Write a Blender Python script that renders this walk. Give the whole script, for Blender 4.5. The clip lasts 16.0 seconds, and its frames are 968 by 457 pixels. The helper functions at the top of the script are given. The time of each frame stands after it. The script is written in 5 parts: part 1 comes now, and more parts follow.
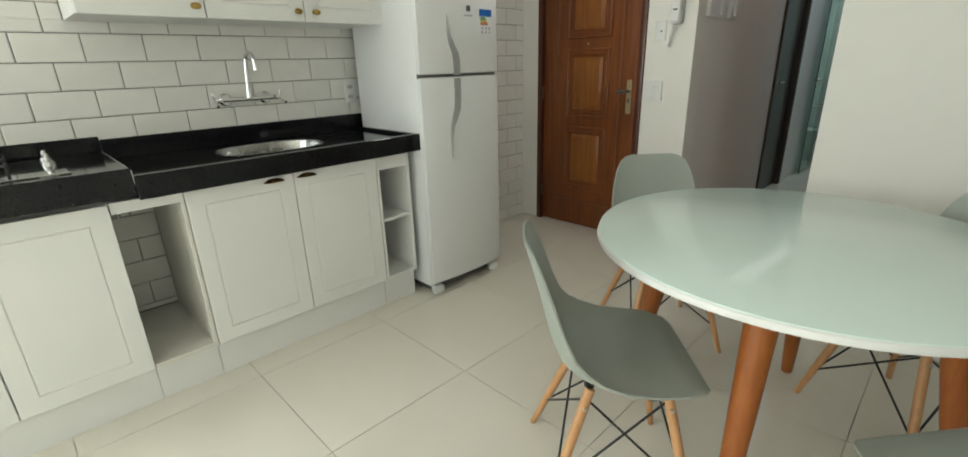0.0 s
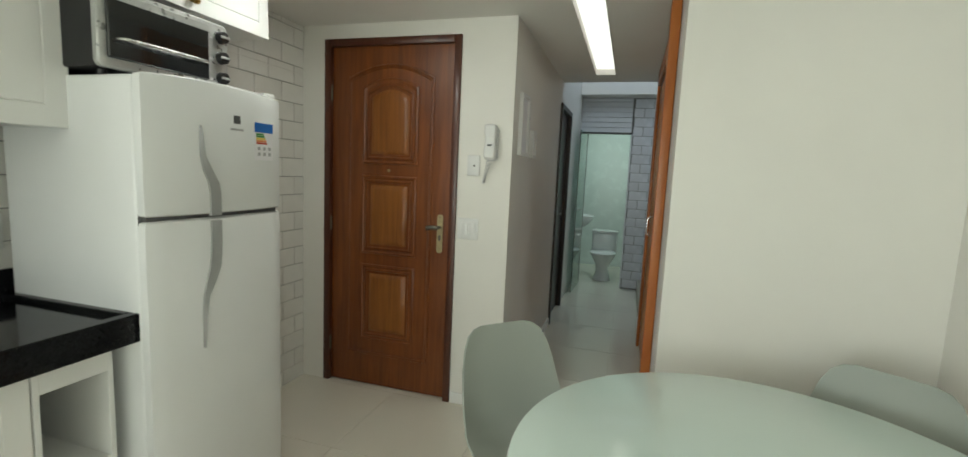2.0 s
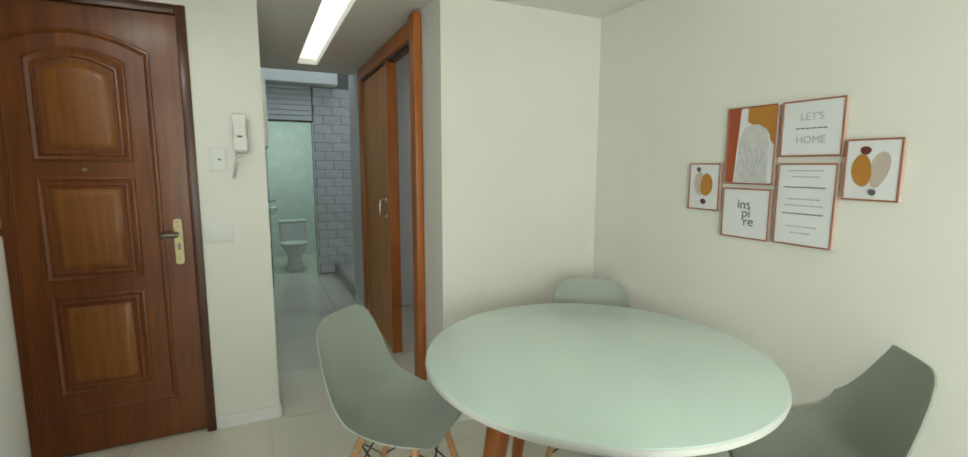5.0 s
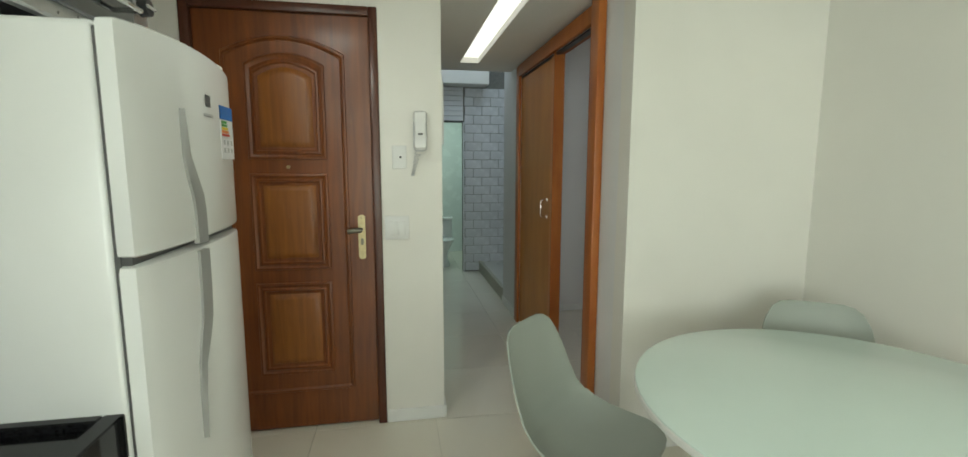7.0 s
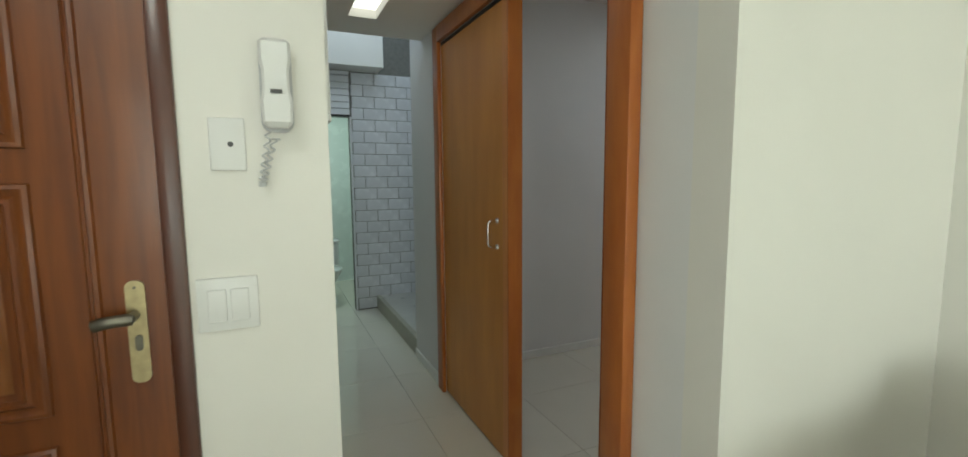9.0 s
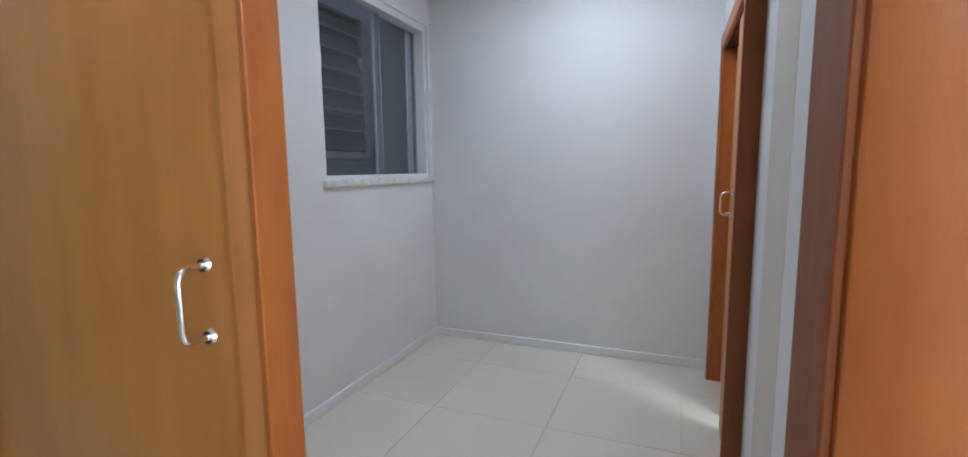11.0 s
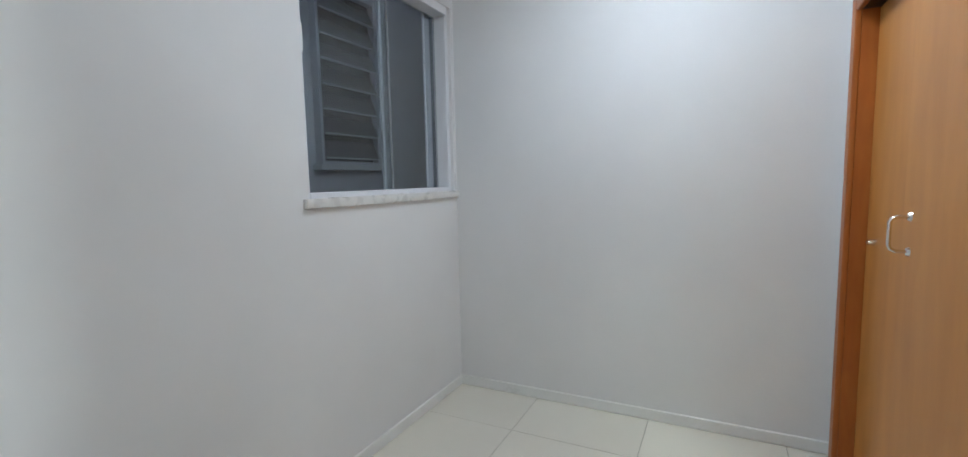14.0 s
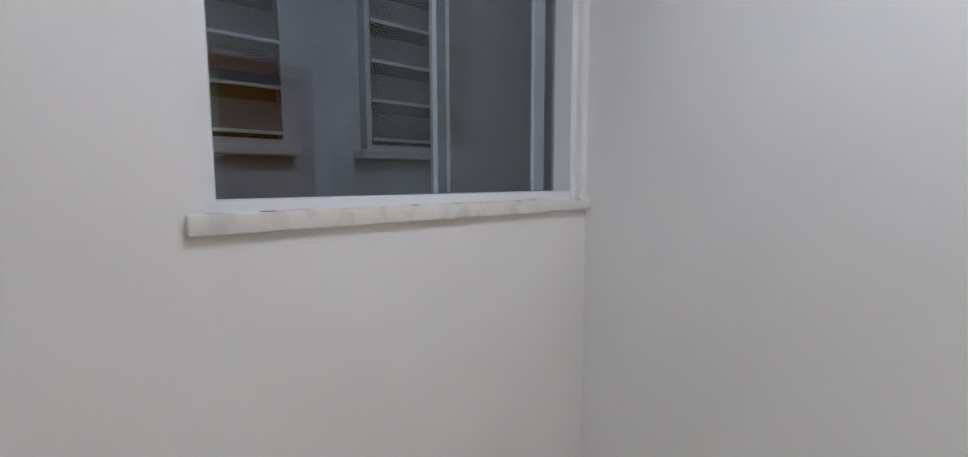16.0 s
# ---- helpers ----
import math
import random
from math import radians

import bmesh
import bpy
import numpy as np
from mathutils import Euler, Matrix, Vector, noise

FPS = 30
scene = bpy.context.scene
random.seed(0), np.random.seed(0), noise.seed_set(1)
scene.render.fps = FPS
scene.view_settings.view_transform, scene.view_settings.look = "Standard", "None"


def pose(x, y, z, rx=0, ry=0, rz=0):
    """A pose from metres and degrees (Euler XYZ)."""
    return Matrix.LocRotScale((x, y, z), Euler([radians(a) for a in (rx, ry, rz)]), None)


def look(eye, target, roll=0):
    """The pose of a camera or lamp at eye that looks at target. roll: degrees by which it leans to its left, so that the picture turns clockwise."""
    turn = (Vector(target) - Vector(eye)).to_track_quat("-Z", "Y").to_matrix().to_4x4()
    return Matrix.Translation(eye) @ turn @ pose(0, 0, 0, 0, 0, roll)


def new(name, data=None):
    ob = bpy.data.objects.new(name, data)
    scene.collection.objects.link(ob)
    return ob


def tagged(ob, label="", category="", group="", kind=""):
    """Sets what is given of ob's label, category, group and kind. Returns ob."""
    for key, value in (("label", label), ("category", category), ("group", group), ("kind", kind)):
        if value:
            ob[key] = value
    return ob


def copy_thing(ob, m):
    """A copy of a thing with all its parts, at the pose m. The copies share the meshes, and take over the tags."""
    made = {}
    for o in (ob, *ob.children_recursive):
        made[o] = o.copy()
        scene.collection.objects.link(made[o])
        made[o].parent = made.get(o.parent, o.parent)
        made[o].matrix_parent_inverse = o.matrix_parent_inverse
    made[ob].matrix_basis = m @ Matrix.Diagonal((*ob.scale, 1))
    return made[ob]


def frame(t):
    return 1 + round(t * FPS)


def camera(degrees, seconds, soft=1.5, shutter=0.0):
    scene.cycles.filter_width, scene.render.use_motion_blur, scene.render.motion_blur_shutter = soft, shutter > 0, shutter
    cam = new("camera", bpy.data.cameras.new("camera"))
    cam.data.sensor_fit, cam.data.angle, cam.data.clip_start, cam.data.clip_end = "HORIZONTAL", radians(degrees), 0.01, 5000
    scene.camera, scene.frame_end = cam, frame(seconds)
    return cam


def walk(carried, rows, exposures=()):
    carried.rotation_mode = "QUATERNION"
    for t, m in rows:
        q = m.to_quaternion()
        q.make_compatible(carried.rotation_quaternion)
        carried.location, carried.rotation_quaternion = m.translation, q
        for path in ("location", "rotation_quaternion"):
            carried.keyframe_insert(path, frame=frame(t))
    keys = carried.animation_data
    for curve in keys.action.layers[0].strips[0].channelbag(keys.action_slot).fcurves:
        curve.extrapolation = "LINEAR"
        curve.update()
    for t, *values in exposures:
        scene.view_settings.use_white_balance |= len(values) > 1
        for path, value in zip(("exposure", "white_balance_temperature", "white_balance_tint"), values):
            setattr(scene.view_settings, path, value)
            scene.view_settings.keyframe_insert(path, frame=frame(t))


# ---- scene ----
cam = camera(91.1, 16.0, 1.5, 0.15)
PATH = [
    (0, (2.738, -0.183, 1.266), (1.392, 1.141, 0.606), -1.6),
    (0.5, (2.717, -0.155, 1.364), (1.42, 1.308, 0.941), 0.0),
    (1, (2.591, -0.048, 1.399), (1.368, 1.507, 1.108), 0.6),
    (1.5, (2.357, 0.15, 1.407), (1.381, 1.88, 1.17), 1.6),
    (2, (2.099, 0.317, 1.391), (1.529, 2.22, 1.154), 2.6),
    (2.5, (1.916, 0.459, 1.392), (1.636, 2.426, 1.165), 2.7),
    (3, (1.795, 0.571, 1.409), (1.819, 2.56, 1.2), 1.7),
    (3.5, (1.699, 0.478, 1.396), (2.435, 2.324, 1.172), 0.3),
    (3.7, (1.679, 0.406, 1.393), (2.666, 2.13, 1.162), 1.3),
    (5.8, (1.267, 0.109, 1.391), (1.788, 2.021, 1.118), -0.8),
    (6, (1.25, 0.12, 1.393), (1.665, 2.057, 1.123), -0.7),
    (6.5, (1.249, 0.179, 1.373), (1.609, 2.129, 1.108), -0.3),
    (7, (1.237, 0.409, 1.379), (1.594, 2.36, 1.118), 0.1),
    (7.5, (1.284, 0.663, 1.364), (1.673, 2.608, 1.108), 0.1),
    (8, (1.332, 1.01, 1.349), (1.737, 2.955, 1.124), -0.0),
    (8.2, (1.329, 1.109, 1.352), (1.765, 3.049, 1.13), -0.0),
    (10.3, (1.392, 2.650, 1.290), (3.018, 3.805, 1.034), -1.4),
    (10.5, (1.476, 2.738, 1.270), (3.174, 3.765, 1.011), -1.4),
    (11, (1.748, 2.930, 1.290), (3.590, 3.669, 1.041), -0.7),
    (11.5, (1.891, 3.026, 1.321), (3.831, 3.455, 1.093), -0.6),
    (12, (2.053, 3.076, 1.324), (4.036, 3.208, 1.099), -2.5),
    (12.5, (2.148, 3.096, 1.317), (4.119, 3.364, 1.109), -2.6),
    (13, (2.211, 3.131, 1.32), (4.073, 3.836, 1.129), -2.7),
    (13.5, (2.284, 3.119, 1.318), (4.099, 3.933, 1.114), -1.8),
    (14, (2.397, 3.173, 1.299), (4.178, 4.06, 1.098), -1.2),
    (14.5, (2.698, 3.232, 1.295), (4.498, 4.079, 1.086), -0.9),
    (15, (2.999, 3.349, 1.302), (4.665, 4.433, 1.079), -0.7),
    (15.5, (3.279, 3.503, 1.342), (4.734, 4.85, 1.083), 0.0),
    (16, (3.581, 3.633, 1.303), (4.915, 5.109, 1.098), -0.1),
]
walk(cam, [(t, look(eye, target, roll)) for t, eye, target, roll in PATH],
     exposures=[(0.0, -0.10, 6350, 12), (2.0, -0.12, 6400, 8), (3.5, 0.03, 6400, 5), (5.8, -0.03, 6400, 4), (8.2, 0.03, 6450, 4), (9.6, 0.45, 6200, 8), (10.3, 0.95, 5850, 15), (11.5, 1.45, 5650, 10), (13.0, 1.48, 5880, 8), (14.5, 1.50, 5880, 8), (16.0, 1.44, 6180, 14)])

# ---- light ----
world = bpy.data.worlds.new("world")
scene.world = world
world.use_nodes = True
_n = world.node_tree.nodes
_sky = _n.new("ShaderNodeTexSky")
_sky.sky_type, _sky.sun_disc = "NISHITA", False
_sky.sun_elevation, _sky.sun_rotation = radians(35), radians(200)
world.node_tree.links.new(_sky.outputs[0], _n["Background"].inputs[0])
_n["Background"].inputs[1].default_value = 0.06


def area_lamp(name, at, aim, sx, sy, watts, colour):
    data = bpy.data.lights.new(name, "AREA")
    data.shape, data.size, data.size_y, data.energy, data.color = "RECTANGLE", sx, sy, watts, colour
    ob = new(name, data)
    ob.matrix_world = look(at, aim)
    return ob


# two unseen lamps, added behind the camera to light the living room
area_lamp("daylight_south_window", (1.35, -3.58, 1.45), (1.35, 1.0, 1.45), 1.7, 1.4, 26, (0.92, 1.0, 0.95))
area_lamp("daylight_west_window", (0.13, -2.65, 1.45), (3.0, -2.65, 1.45), 1.5, 1.4, 105, (0.92, 1.0, 0.95))
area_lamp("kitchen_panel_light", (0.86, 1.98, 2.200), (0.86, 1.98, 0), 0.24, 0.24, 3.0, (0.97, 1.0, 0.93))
area_lamp("nook_skylight", (2.1, 5.6, 2.95), (2.1, 5.6, 0), 1.2, 1.2, 6.5, (0.72, 0.86, 1.0))
area_lamp("bathroom_light", (1.85, 7.1, 2.36), (1.85, 7.1, 0), 0.4, 0.4, 8, (0.80, 1.0, 0.92))
area_lamp("bedroom_panel_light", (4.10, 3.45, 2.565), (4.10, 3.45, 0), 0.5, 0.5, 4.7, (0.87, 0.935, 1.0))
area_lamp("side_room_light", (3.78, 1.95, 2.39), (3.78, 1.95, 0), 0.4, 0.4, 8, (0.86, 1.0, 0.90))
area_lamp("shaft_daylight", (4.4, 5.0, 3.4), (4.4, 5.0, 0), 1.4, 0.3, 0.22, (0.62, 0.75, 1.0))


# ---- materials ----
def base_mat(name):
    m = bpy.data.materials.new(name)
    m.use_nodes = True
    return m, m.node_tree.nodes, m.node_tree.links, m.node_tree.nodes["Principled BSDF"]


def coords(n, l, scale=(1, 1, 1)):
    tc = n.new("ShaderNodeTexCoord")
    mp = n.new("ShaderNodeMapping")
    mp.inputs["Scale"].default_value = scale
    l.new(tc.outputs["Object"], mp.inputs["Vector"])
    return mp.outputs[0]


def plain(name, col, rough=0.5, metal=0.0, vary=0.06, scale=6.0, bump=0.0, bump_scale=120.0, coat=0.0, spread=0.08, by_object=0.0, spec=0.5):
    """Surface with large soft stains, fine grain and uneven gloss."""
    m, n, l, p = base_mat(name)
    v = coords(n, l)
    big = n.new("ShaderNodeTexNoise")
    big.inputs["Scale"].default_value, big.inputs["Detail"].default_value = scale, 5
    fine = n.new("ShaderNodeTexNoise")
    fine.inputs["Scale"].default_value, fine.inputs["Detail"].default_value = bump_scale, 3
    l.new(v, big.inputs["Vector"]), l.new(v, fine.inputs["Vector"])
    ramp = n.new("ShaderNodeMapRange")
    ramp.inputs[1].default_value, ramp.inputs[2].default_value = 0.3, 0.7
    ramp.inputs[3].default_value, ramp.inputs[4].default_value = 1 - vary, 1 + vary
    l.new(big.outputs[0], ramp.inputs[0])
    hsv = n.new("ShaderNodeHueSaturation")
    hsv.inputs["Color"].default_value = (*col, 1)
    value = ramp.outputs[0]
    if by_object:
        info = n.new("ShaderNodeObjectInfo")
        r2 = n.new("ShaderNodeMapRange")
        r2.inputs[3].default_value, r2.inputs[4].default_value = 1 - by_object, 1 + by_object
        l.new(info.outputs["Random"], r2.inputs[0])
        mul = n.new("ShaderNodeMath")
        mul.operation = "MULTIPLY"
        l.new(value, mul.inputs[0]), l.new(r2.outputs[0], mul.inputs[1])
        value = mul.outputs[0]
    l.new(value, hsv.inputs["Value"])
    l.new(hsv.outputs[0], p.inputs["Base Color"])
    rr = n.new("ShaderNodeMapRange")
    rr.inputs[1].default_value, rr.inputs[2].default_value = 0.3, 0.7
    rr.inputs[3].default_value, rr.inputs[4].default_value = max(0.02, rough - spread), min(1, rough + spread)
    l.new(big.outputs[0], rr.inputs[0]), l.new(rr.outputs[0], p.inputs["Roughness"])
    p.inputs["Metallic"].default_value = metal
    p.inputs["Coat Weight"].default_value = coat
    p.inputs["Specular IOR Level"].default_value = spec
    if bump:
        b = n.new("ShaderNodeBump")
        b.inputs["Strength"].default_value, b.inputs["Distance"].default_value = bump, 0.002
        l.new(fine.outputs[0], b.inputs["Height"]), l.new(b.outputs[0], p.inputs["Normal"])
    return m


def wood(name, dark, light, stretch=(14, 14, 0.9), rough=0.35, coat=0.25, figure=1.0, scale=3.0):
    """Wood with long grain along the axis of the smallest stretch, pores and stain clouds."""
    m, n, l, p = base_mat(name)
    v = coords(n, l, stretch)
    grain = n.new("ShaderNodeTexNoise")
    grain.inputs["Scale"].default_value, grain.inputs["Detail"].default_value, grain.inputs["Distortion"].default_value = scale, 8, 0.6 * figure
    l.new(v, grain.inputs["Vector"])
    v2 = coords(n, l, tuple(1.2 if s > 5 else 0.7 for s in stretch))
    cloud = n.new("ShaderNodeTexNoise")
    cloud.inputs["Scale"].default_value, cloud.inputs["Detail"].default_value = 2.6, 4
    l.new(v2, cloud.inputs["Vector"])
    v3 = coords(n, l, tuple(s * 9 for s in stretch))
    pore = n.new("ShaderNodeTexNoise")
    pore.inputs["Scale"].default_value, pore.inputs["Detail"].default_value = 4, 2
    l.new(v3, pore.inputs["Vector"])
    mix = n.new("ShaderNodeMix")
    mix.data_type = "FLOAT"
    mix.inputs[0].default_value = 0.45
    l.new(grain.outputs[0], mix.inputs[2]), l.new(cloud.outputs[0], mix.inputs[3])
    ramp = n.new("ShaderNodeValToRGB")
    ramp.color_ramp.elements[0].position, ramp.color_ramp.elements[0].color = 0.36, (*dark, 1)
    ramp.color_ramp.elements[1].position, ramp.color_ramp.elements[1].color = 0.64, (*light, 1)
    l.new(mix.outputs[0], ramp.inputs[0])
    l.new(ramp.outputs[0], p.inputs["Base Color"])
    rr = n.new("ShaderNodeMapRange")
    rr.inputs[3].default_value, rr.inputs[4].default_value = rough - 0.08, rough + 0.12
    l.new(cloud.outputs[0], rr.inputs[0]), l.new(rr.outputs[0], p.inputs["Roughness"])
    p.inputs["Coat Weight"].default_value, p.inputs["Coat Roughness"].default_value = coat, 0.18
    b = n.new("ShaderNodeBump")
    b.inputs["Strength"].default_value, b.inputs["Distance"].default_value = 0.25, 0.001
    l.new(pore.outputs[0], b.inputs["Height"]), l.new(b.outputs[0], p.inputs["Normal"])
    return m


def glass(name, col=(0.9, 0.95, 0.95), rough=0.0, clear=1.0):
    m, n, l, p = base_mat(name)
    p.inputs["Base Color"].default_value = (*col, 1)
    p.inputs["Transmission Weight"].default_value, p.inputs["Roughness"].default_value, p.inputs["IOR"].default_value = clear, rough, 1.45
    return m


def glow(name, col, strength):
    m, n, l, p = base_mat(name)
    p.inputs["Base Color"].default_value = (0.8, 0.8, 0.8, 1)
    p.inputs["Emission Color"].default_value, p.inputs["Emission Strength"].default_value = (*col, 1), strength
    return m


PAINT = plain("wall_paint", (0.81, 0.79, 0.735), 0.55, vary=0.025, scale=2.2, bump=0.12, bump_scale=90)
PAINT_BED = plain("bedroom_paint", (0.78, 0.775, 0.77), 0.55, vary=0.03, scale=1.8, bump=0.12, bump_scale=90)
STRIP_BEIGE = plain("strip_beige", (0.66, 0.60, 0.52), 0.6, vary=0.04, scale=3, bump=0.1)
CEILING = plain("ceiling_paint", (0.84, 0.82, 0.78), 0.7, vary=0.02, scale=2)
CORR_PAINT = plain("corridor_paint", (0.79, 0.77, 0.72), 0.5, vary=0.03, scale=2.2, bump=0.1, bump_scale=90)
SKIRT = plain("skirting_paint", (0.82, 0.82, 0.80), 0.35, vary=0.03)
FLOOR_TILE = plain("polished_porcelain", (0.76, 0.72, 0.62), 0.10, vary=0.025, scale=2.0, coat=0.3, spread=0.04, by_object=0.02)
FLOOR_GROUT = plain("floor_grout", (0.60, 0.56, 0.47), 0.8, vary=0.1, scale=20)
WALL_TILE = plain("glazed_metro_tile", (0.80, 0.785, 0.74), 0.16, vary=0.03, scale=9, spread=0.05, by_object=0.03, bump=0.05, bump_scale=14)
GROUT = plain("dark_grey_grout", (0.23, 0.225, 0.21), 0.9, vary=0.12, scale=30)
BLUE_TILE = plain("nook_metro_tile", (0.74, 0.75, 0.78), 0.25, vary=0.05, scale=9, by_object=0.05)
MDF = plain("white_laminate", (0.80, 0.80, 0.775), 0.38, vary=0.015, scale=3, spread=0.05)
MDF_IN = plain("cabinet_inside_laminate", (0.74, 0.72, 0.66), 0.45, vary=0.03, scale=4)
GRANITE = plain("black_granite", (0.010, 0.010, 0.011), 0.09, vary=0.5, scale=160, spread=0.03, spec=0.25)
STEEL = plain("brushed_steel", (0.50, 0.50, 0.48), 0.24, metal=1.0, vary=0.06, scale=20, bump=0.05, bump_scale=300)
CHROME = plain("chrome", (0.82, 0.82, 0.82), 0.07, metal=1.0, vary=0.02)
BRASS = plain("aged_brass", (0.42, 0.29, 0.09), 0.30, metal=1.0, vary=0.15, scale=40)
BRONZE = plain("dark_bronze", (0.20, 0.12, 0.045), 0.30, metal=1.0, vary=0.2, scale=40)
OLD_BRASS = plain("worn_brass_plate", (0.42, 0.35, 0.20), 0.38, metal=0.9, vary=0.15, scale=50)
PEWTER = plain("dark_pewter", (0.16, 0.15, 0.12), 0.35, metal=0.9, vary=0.15, scale=40)
FRIDGE = plain("white_enamel", (0.80, 0.81, 0.81), 0.22, vary=0.012, scale=4, coat=0.3, spread=0.012, bump=0.02, bump_scale=240)
FRIDGE_GREY = plain("grey_plastic_grip", (0.30, 0.30, 0.295), 0.35, vary=0.05)
GASKET = plain("dark_grey_gasket", (0.10, 0.10, 0.10), 0.6, vary=0.1)
DARK_PLASTIC = plain("black_plastic", (0.012, 0.012, 0.013), 0.32, vary=0.2)
OVEN_GLASS = plain("dark_oven_glass", (0.012, 0.014, 0.014), 0.05, vary=0.1, coat=0.5)
OVEN_STEEL = plain("oven_grey_steel", (0.52, 0.53, 0.52), 0.32, metal=0.6, vary=0.08, scale=30)
ENTRY_WOOD = wood("varnished_imbuia", (0.115, 0.027, 0.004), (0.215, 0.060, 0.009), figure=0.8, coat=0.15)
ENTRY_PANEL = wood("varnished_imbuia_light", (0.18, 0.054, 0.008), (0.30, 0.105, 0.016), figure=1.0, coat=0.15, rough=0.34)
ENTRY_FRAME = wood("dark_stained_frame", (0.055, 0.013, 0.005), (0.10, 0.026, 0.009))
FREIJO = wood("orange_veneer_leaf", (0.48, 0.198, 0.036), (0.61, 0.272, 0.058), stretch=(3, 3, 0.6), figure=0.4, rough=0.45, coat=0.1)
TRIM_WOOD = wood("red_orange_trim", (0.37, 0.100, 0.016), (0.47, 0.150, 0.028), stretch=(7, 7, 1.6), rough=0.42, coat=0.12)
# trim wood toned darker: grain and the shade on jamb faces in one colour
SHADED_LINING_WOOD = wood("shaded_orange_lining", (0.22, 0.058, 0.012), (0.31, 0.088, 0.018), stretch=(9, 9, 1.2), rough=0.6, coat=0.0)
# lighter trim wood: the highlight on the leaf's edge is in the colour
LIT_EDGE_WOOD = wood("lit_orange_edge", (0.52, 0.20, 0.055), (0.64, 0.28, 0.085), stretch=(10, 10, 1.0), rough=0.4, coat=0.12)
LEG_WOOD = wood("beech_leg", (0.46, 0.22, 0.085), (0.60, 0.33, 0.15), stretch=(20, 20, 1.5), rough=0.4, coat=0.1)
TABLE_WOOD = wood("orange_stained_leg", (0.24, 0.060, 0.008), (0.36, 0.110, 0.015), stretch=(18, 18, 1.2), rough=0.42, coat=0.05)
DARK_DOOR = wood("dark_brown_door", (0.020, 0.013, 0.010), (0.045, 0.030, 0.022), rough=0.4)
SHELL = plain("grey_green_polypropylene", (0.34, 0.37, 0.33), 0.50, vary=0.02, scale=5, bump=0.06, bump_scale=350)
WIRE = plain("black_steel_wire", (0.012, 0.012, 0.012), 0.4, vary=0.1)
BOLT = plain("zinc_bolt", (0.6, 0.58, 0.52), 0.3, metal=1.0)
TABLE_GLASS = plain("mint_white_lacquered_glass", (0.74, 0.87, 0.815), 0.10, vary=0.01, scale=3, spread=0.015)
TABLE_RIM = plain("white_table_rim", (0.78, 0.78, 0.755), 0.4, vary=0.02)
WHITE_PLASTIC = plain("white_plastic", (0.78, 0.78, 0.76), 0.35, vary=0.02)
GREY_PLASTIC = plain("pale_grey_plastic", (0.56, 0.56, 0.56), 0.4, vary=0.03)
PORCELAIN = plain("white_sanitary_ceramic", (0.80, 0.81, 0.80), 0.08, vary=0.02, coat=0.3)
PAPER = plain("white_print_paper", (0.78, 0.77, 0.79), 0.6, vary=0.015)
COPPER = plain("rose_copper_frame", (0.36, 0.115, 0.065), 0.4, vary=0.08, scale=20)
FRAME_SIDE = plain("pale_rose_frame_side", (0.60, 0.46, 0.40), 0.5, vary=0.05)
INK = plain("grey_ink", (0.10, 0.10, 0.10), 0.7)
PALE_INK = plain("pale_grey_ink", (0.42, 0.42, 0.43), 0.7)
TERRACOTTA = plain("terracotta_print", (0.38, 0.085, 0.030), 0.7, vary=0.05)
OCHRE = plain("ochre_print", (0.46, 0.20, 0.030), 0.7, vary=0.05)
SAND = plain("sand_print", (0.56, 0.46, 0.40), 0.7, vary=0.05)
MAROON = plain("maroon_print", (0.16, 0.035, 0.030), 0.7, vary=0.05)
SHADOW_GREY = plain("print_wash", (0.60, 0.58, 0.585), 0.7, vary=0.10, scale=30)
BLUE_INK = plain("blue_print", (0.012, 0.14, 0.50), 0.5)
GREEN_INK = plain("green_print", (0.05, 0.28, 0.05), 0.5)
YELLOW_INK = plain("yellow_print", (0.75, 0.55, 0.03), 0.5)
ORANGE_INK = plain("orange_print", (0.75, 0.22, 0.03), 0.5)
RED_INK = plain("red_print", (0.55, 0.05, 0.03), 0.5)
ALU = plain("white_aluminium", (0.76, 0.77, 0.79), 0.35, vary=0.03)
PANE = glass("window_glass", (0.82, 0.88, 0.90))
DUSTY_PANE = glass("dusty_window_glass", (0.72, 0.76, 0.79), 0.22, 0.96)
SHOWER = glass("green_shower_glass", (0.62, 0.84, 0.78), 0.02)
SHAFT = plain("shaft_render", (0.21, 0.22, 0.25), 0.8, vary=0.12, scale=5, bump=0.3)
SLAT_GLASS = plain("dusty_louvre_glass", (0.012, 0.014, 0.018), 0.38, vary=0.05, scale=3)
SASH_EDGE = plain("dull_sash_aluminium", (0.36, 0.38, 0.41), 0.45)
SLAT_EDGE = plain("louvre_edge", (0.20, 0.215, 0.23), 0.4)
STONE = plain("grey_stone_step", (0.55, 0.54, 0.51), 0.35, vary=0.08, scale=12)
KERB = plain("beige_stone_kerb", (0.42, 0.40, 0.33), 0.5, vary=0.1, scale=20)
BATH_WALL = plain("bathroom_tile", (0.72, 0.78, 0.75), 0.25, vary=0.03)
SILL = plain("pale_marble_sill", (0.72, 0.71, 0.68), 0.3, vary=0.08, scale=14)
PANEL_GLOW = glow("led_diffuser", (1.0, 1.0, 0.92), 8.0)
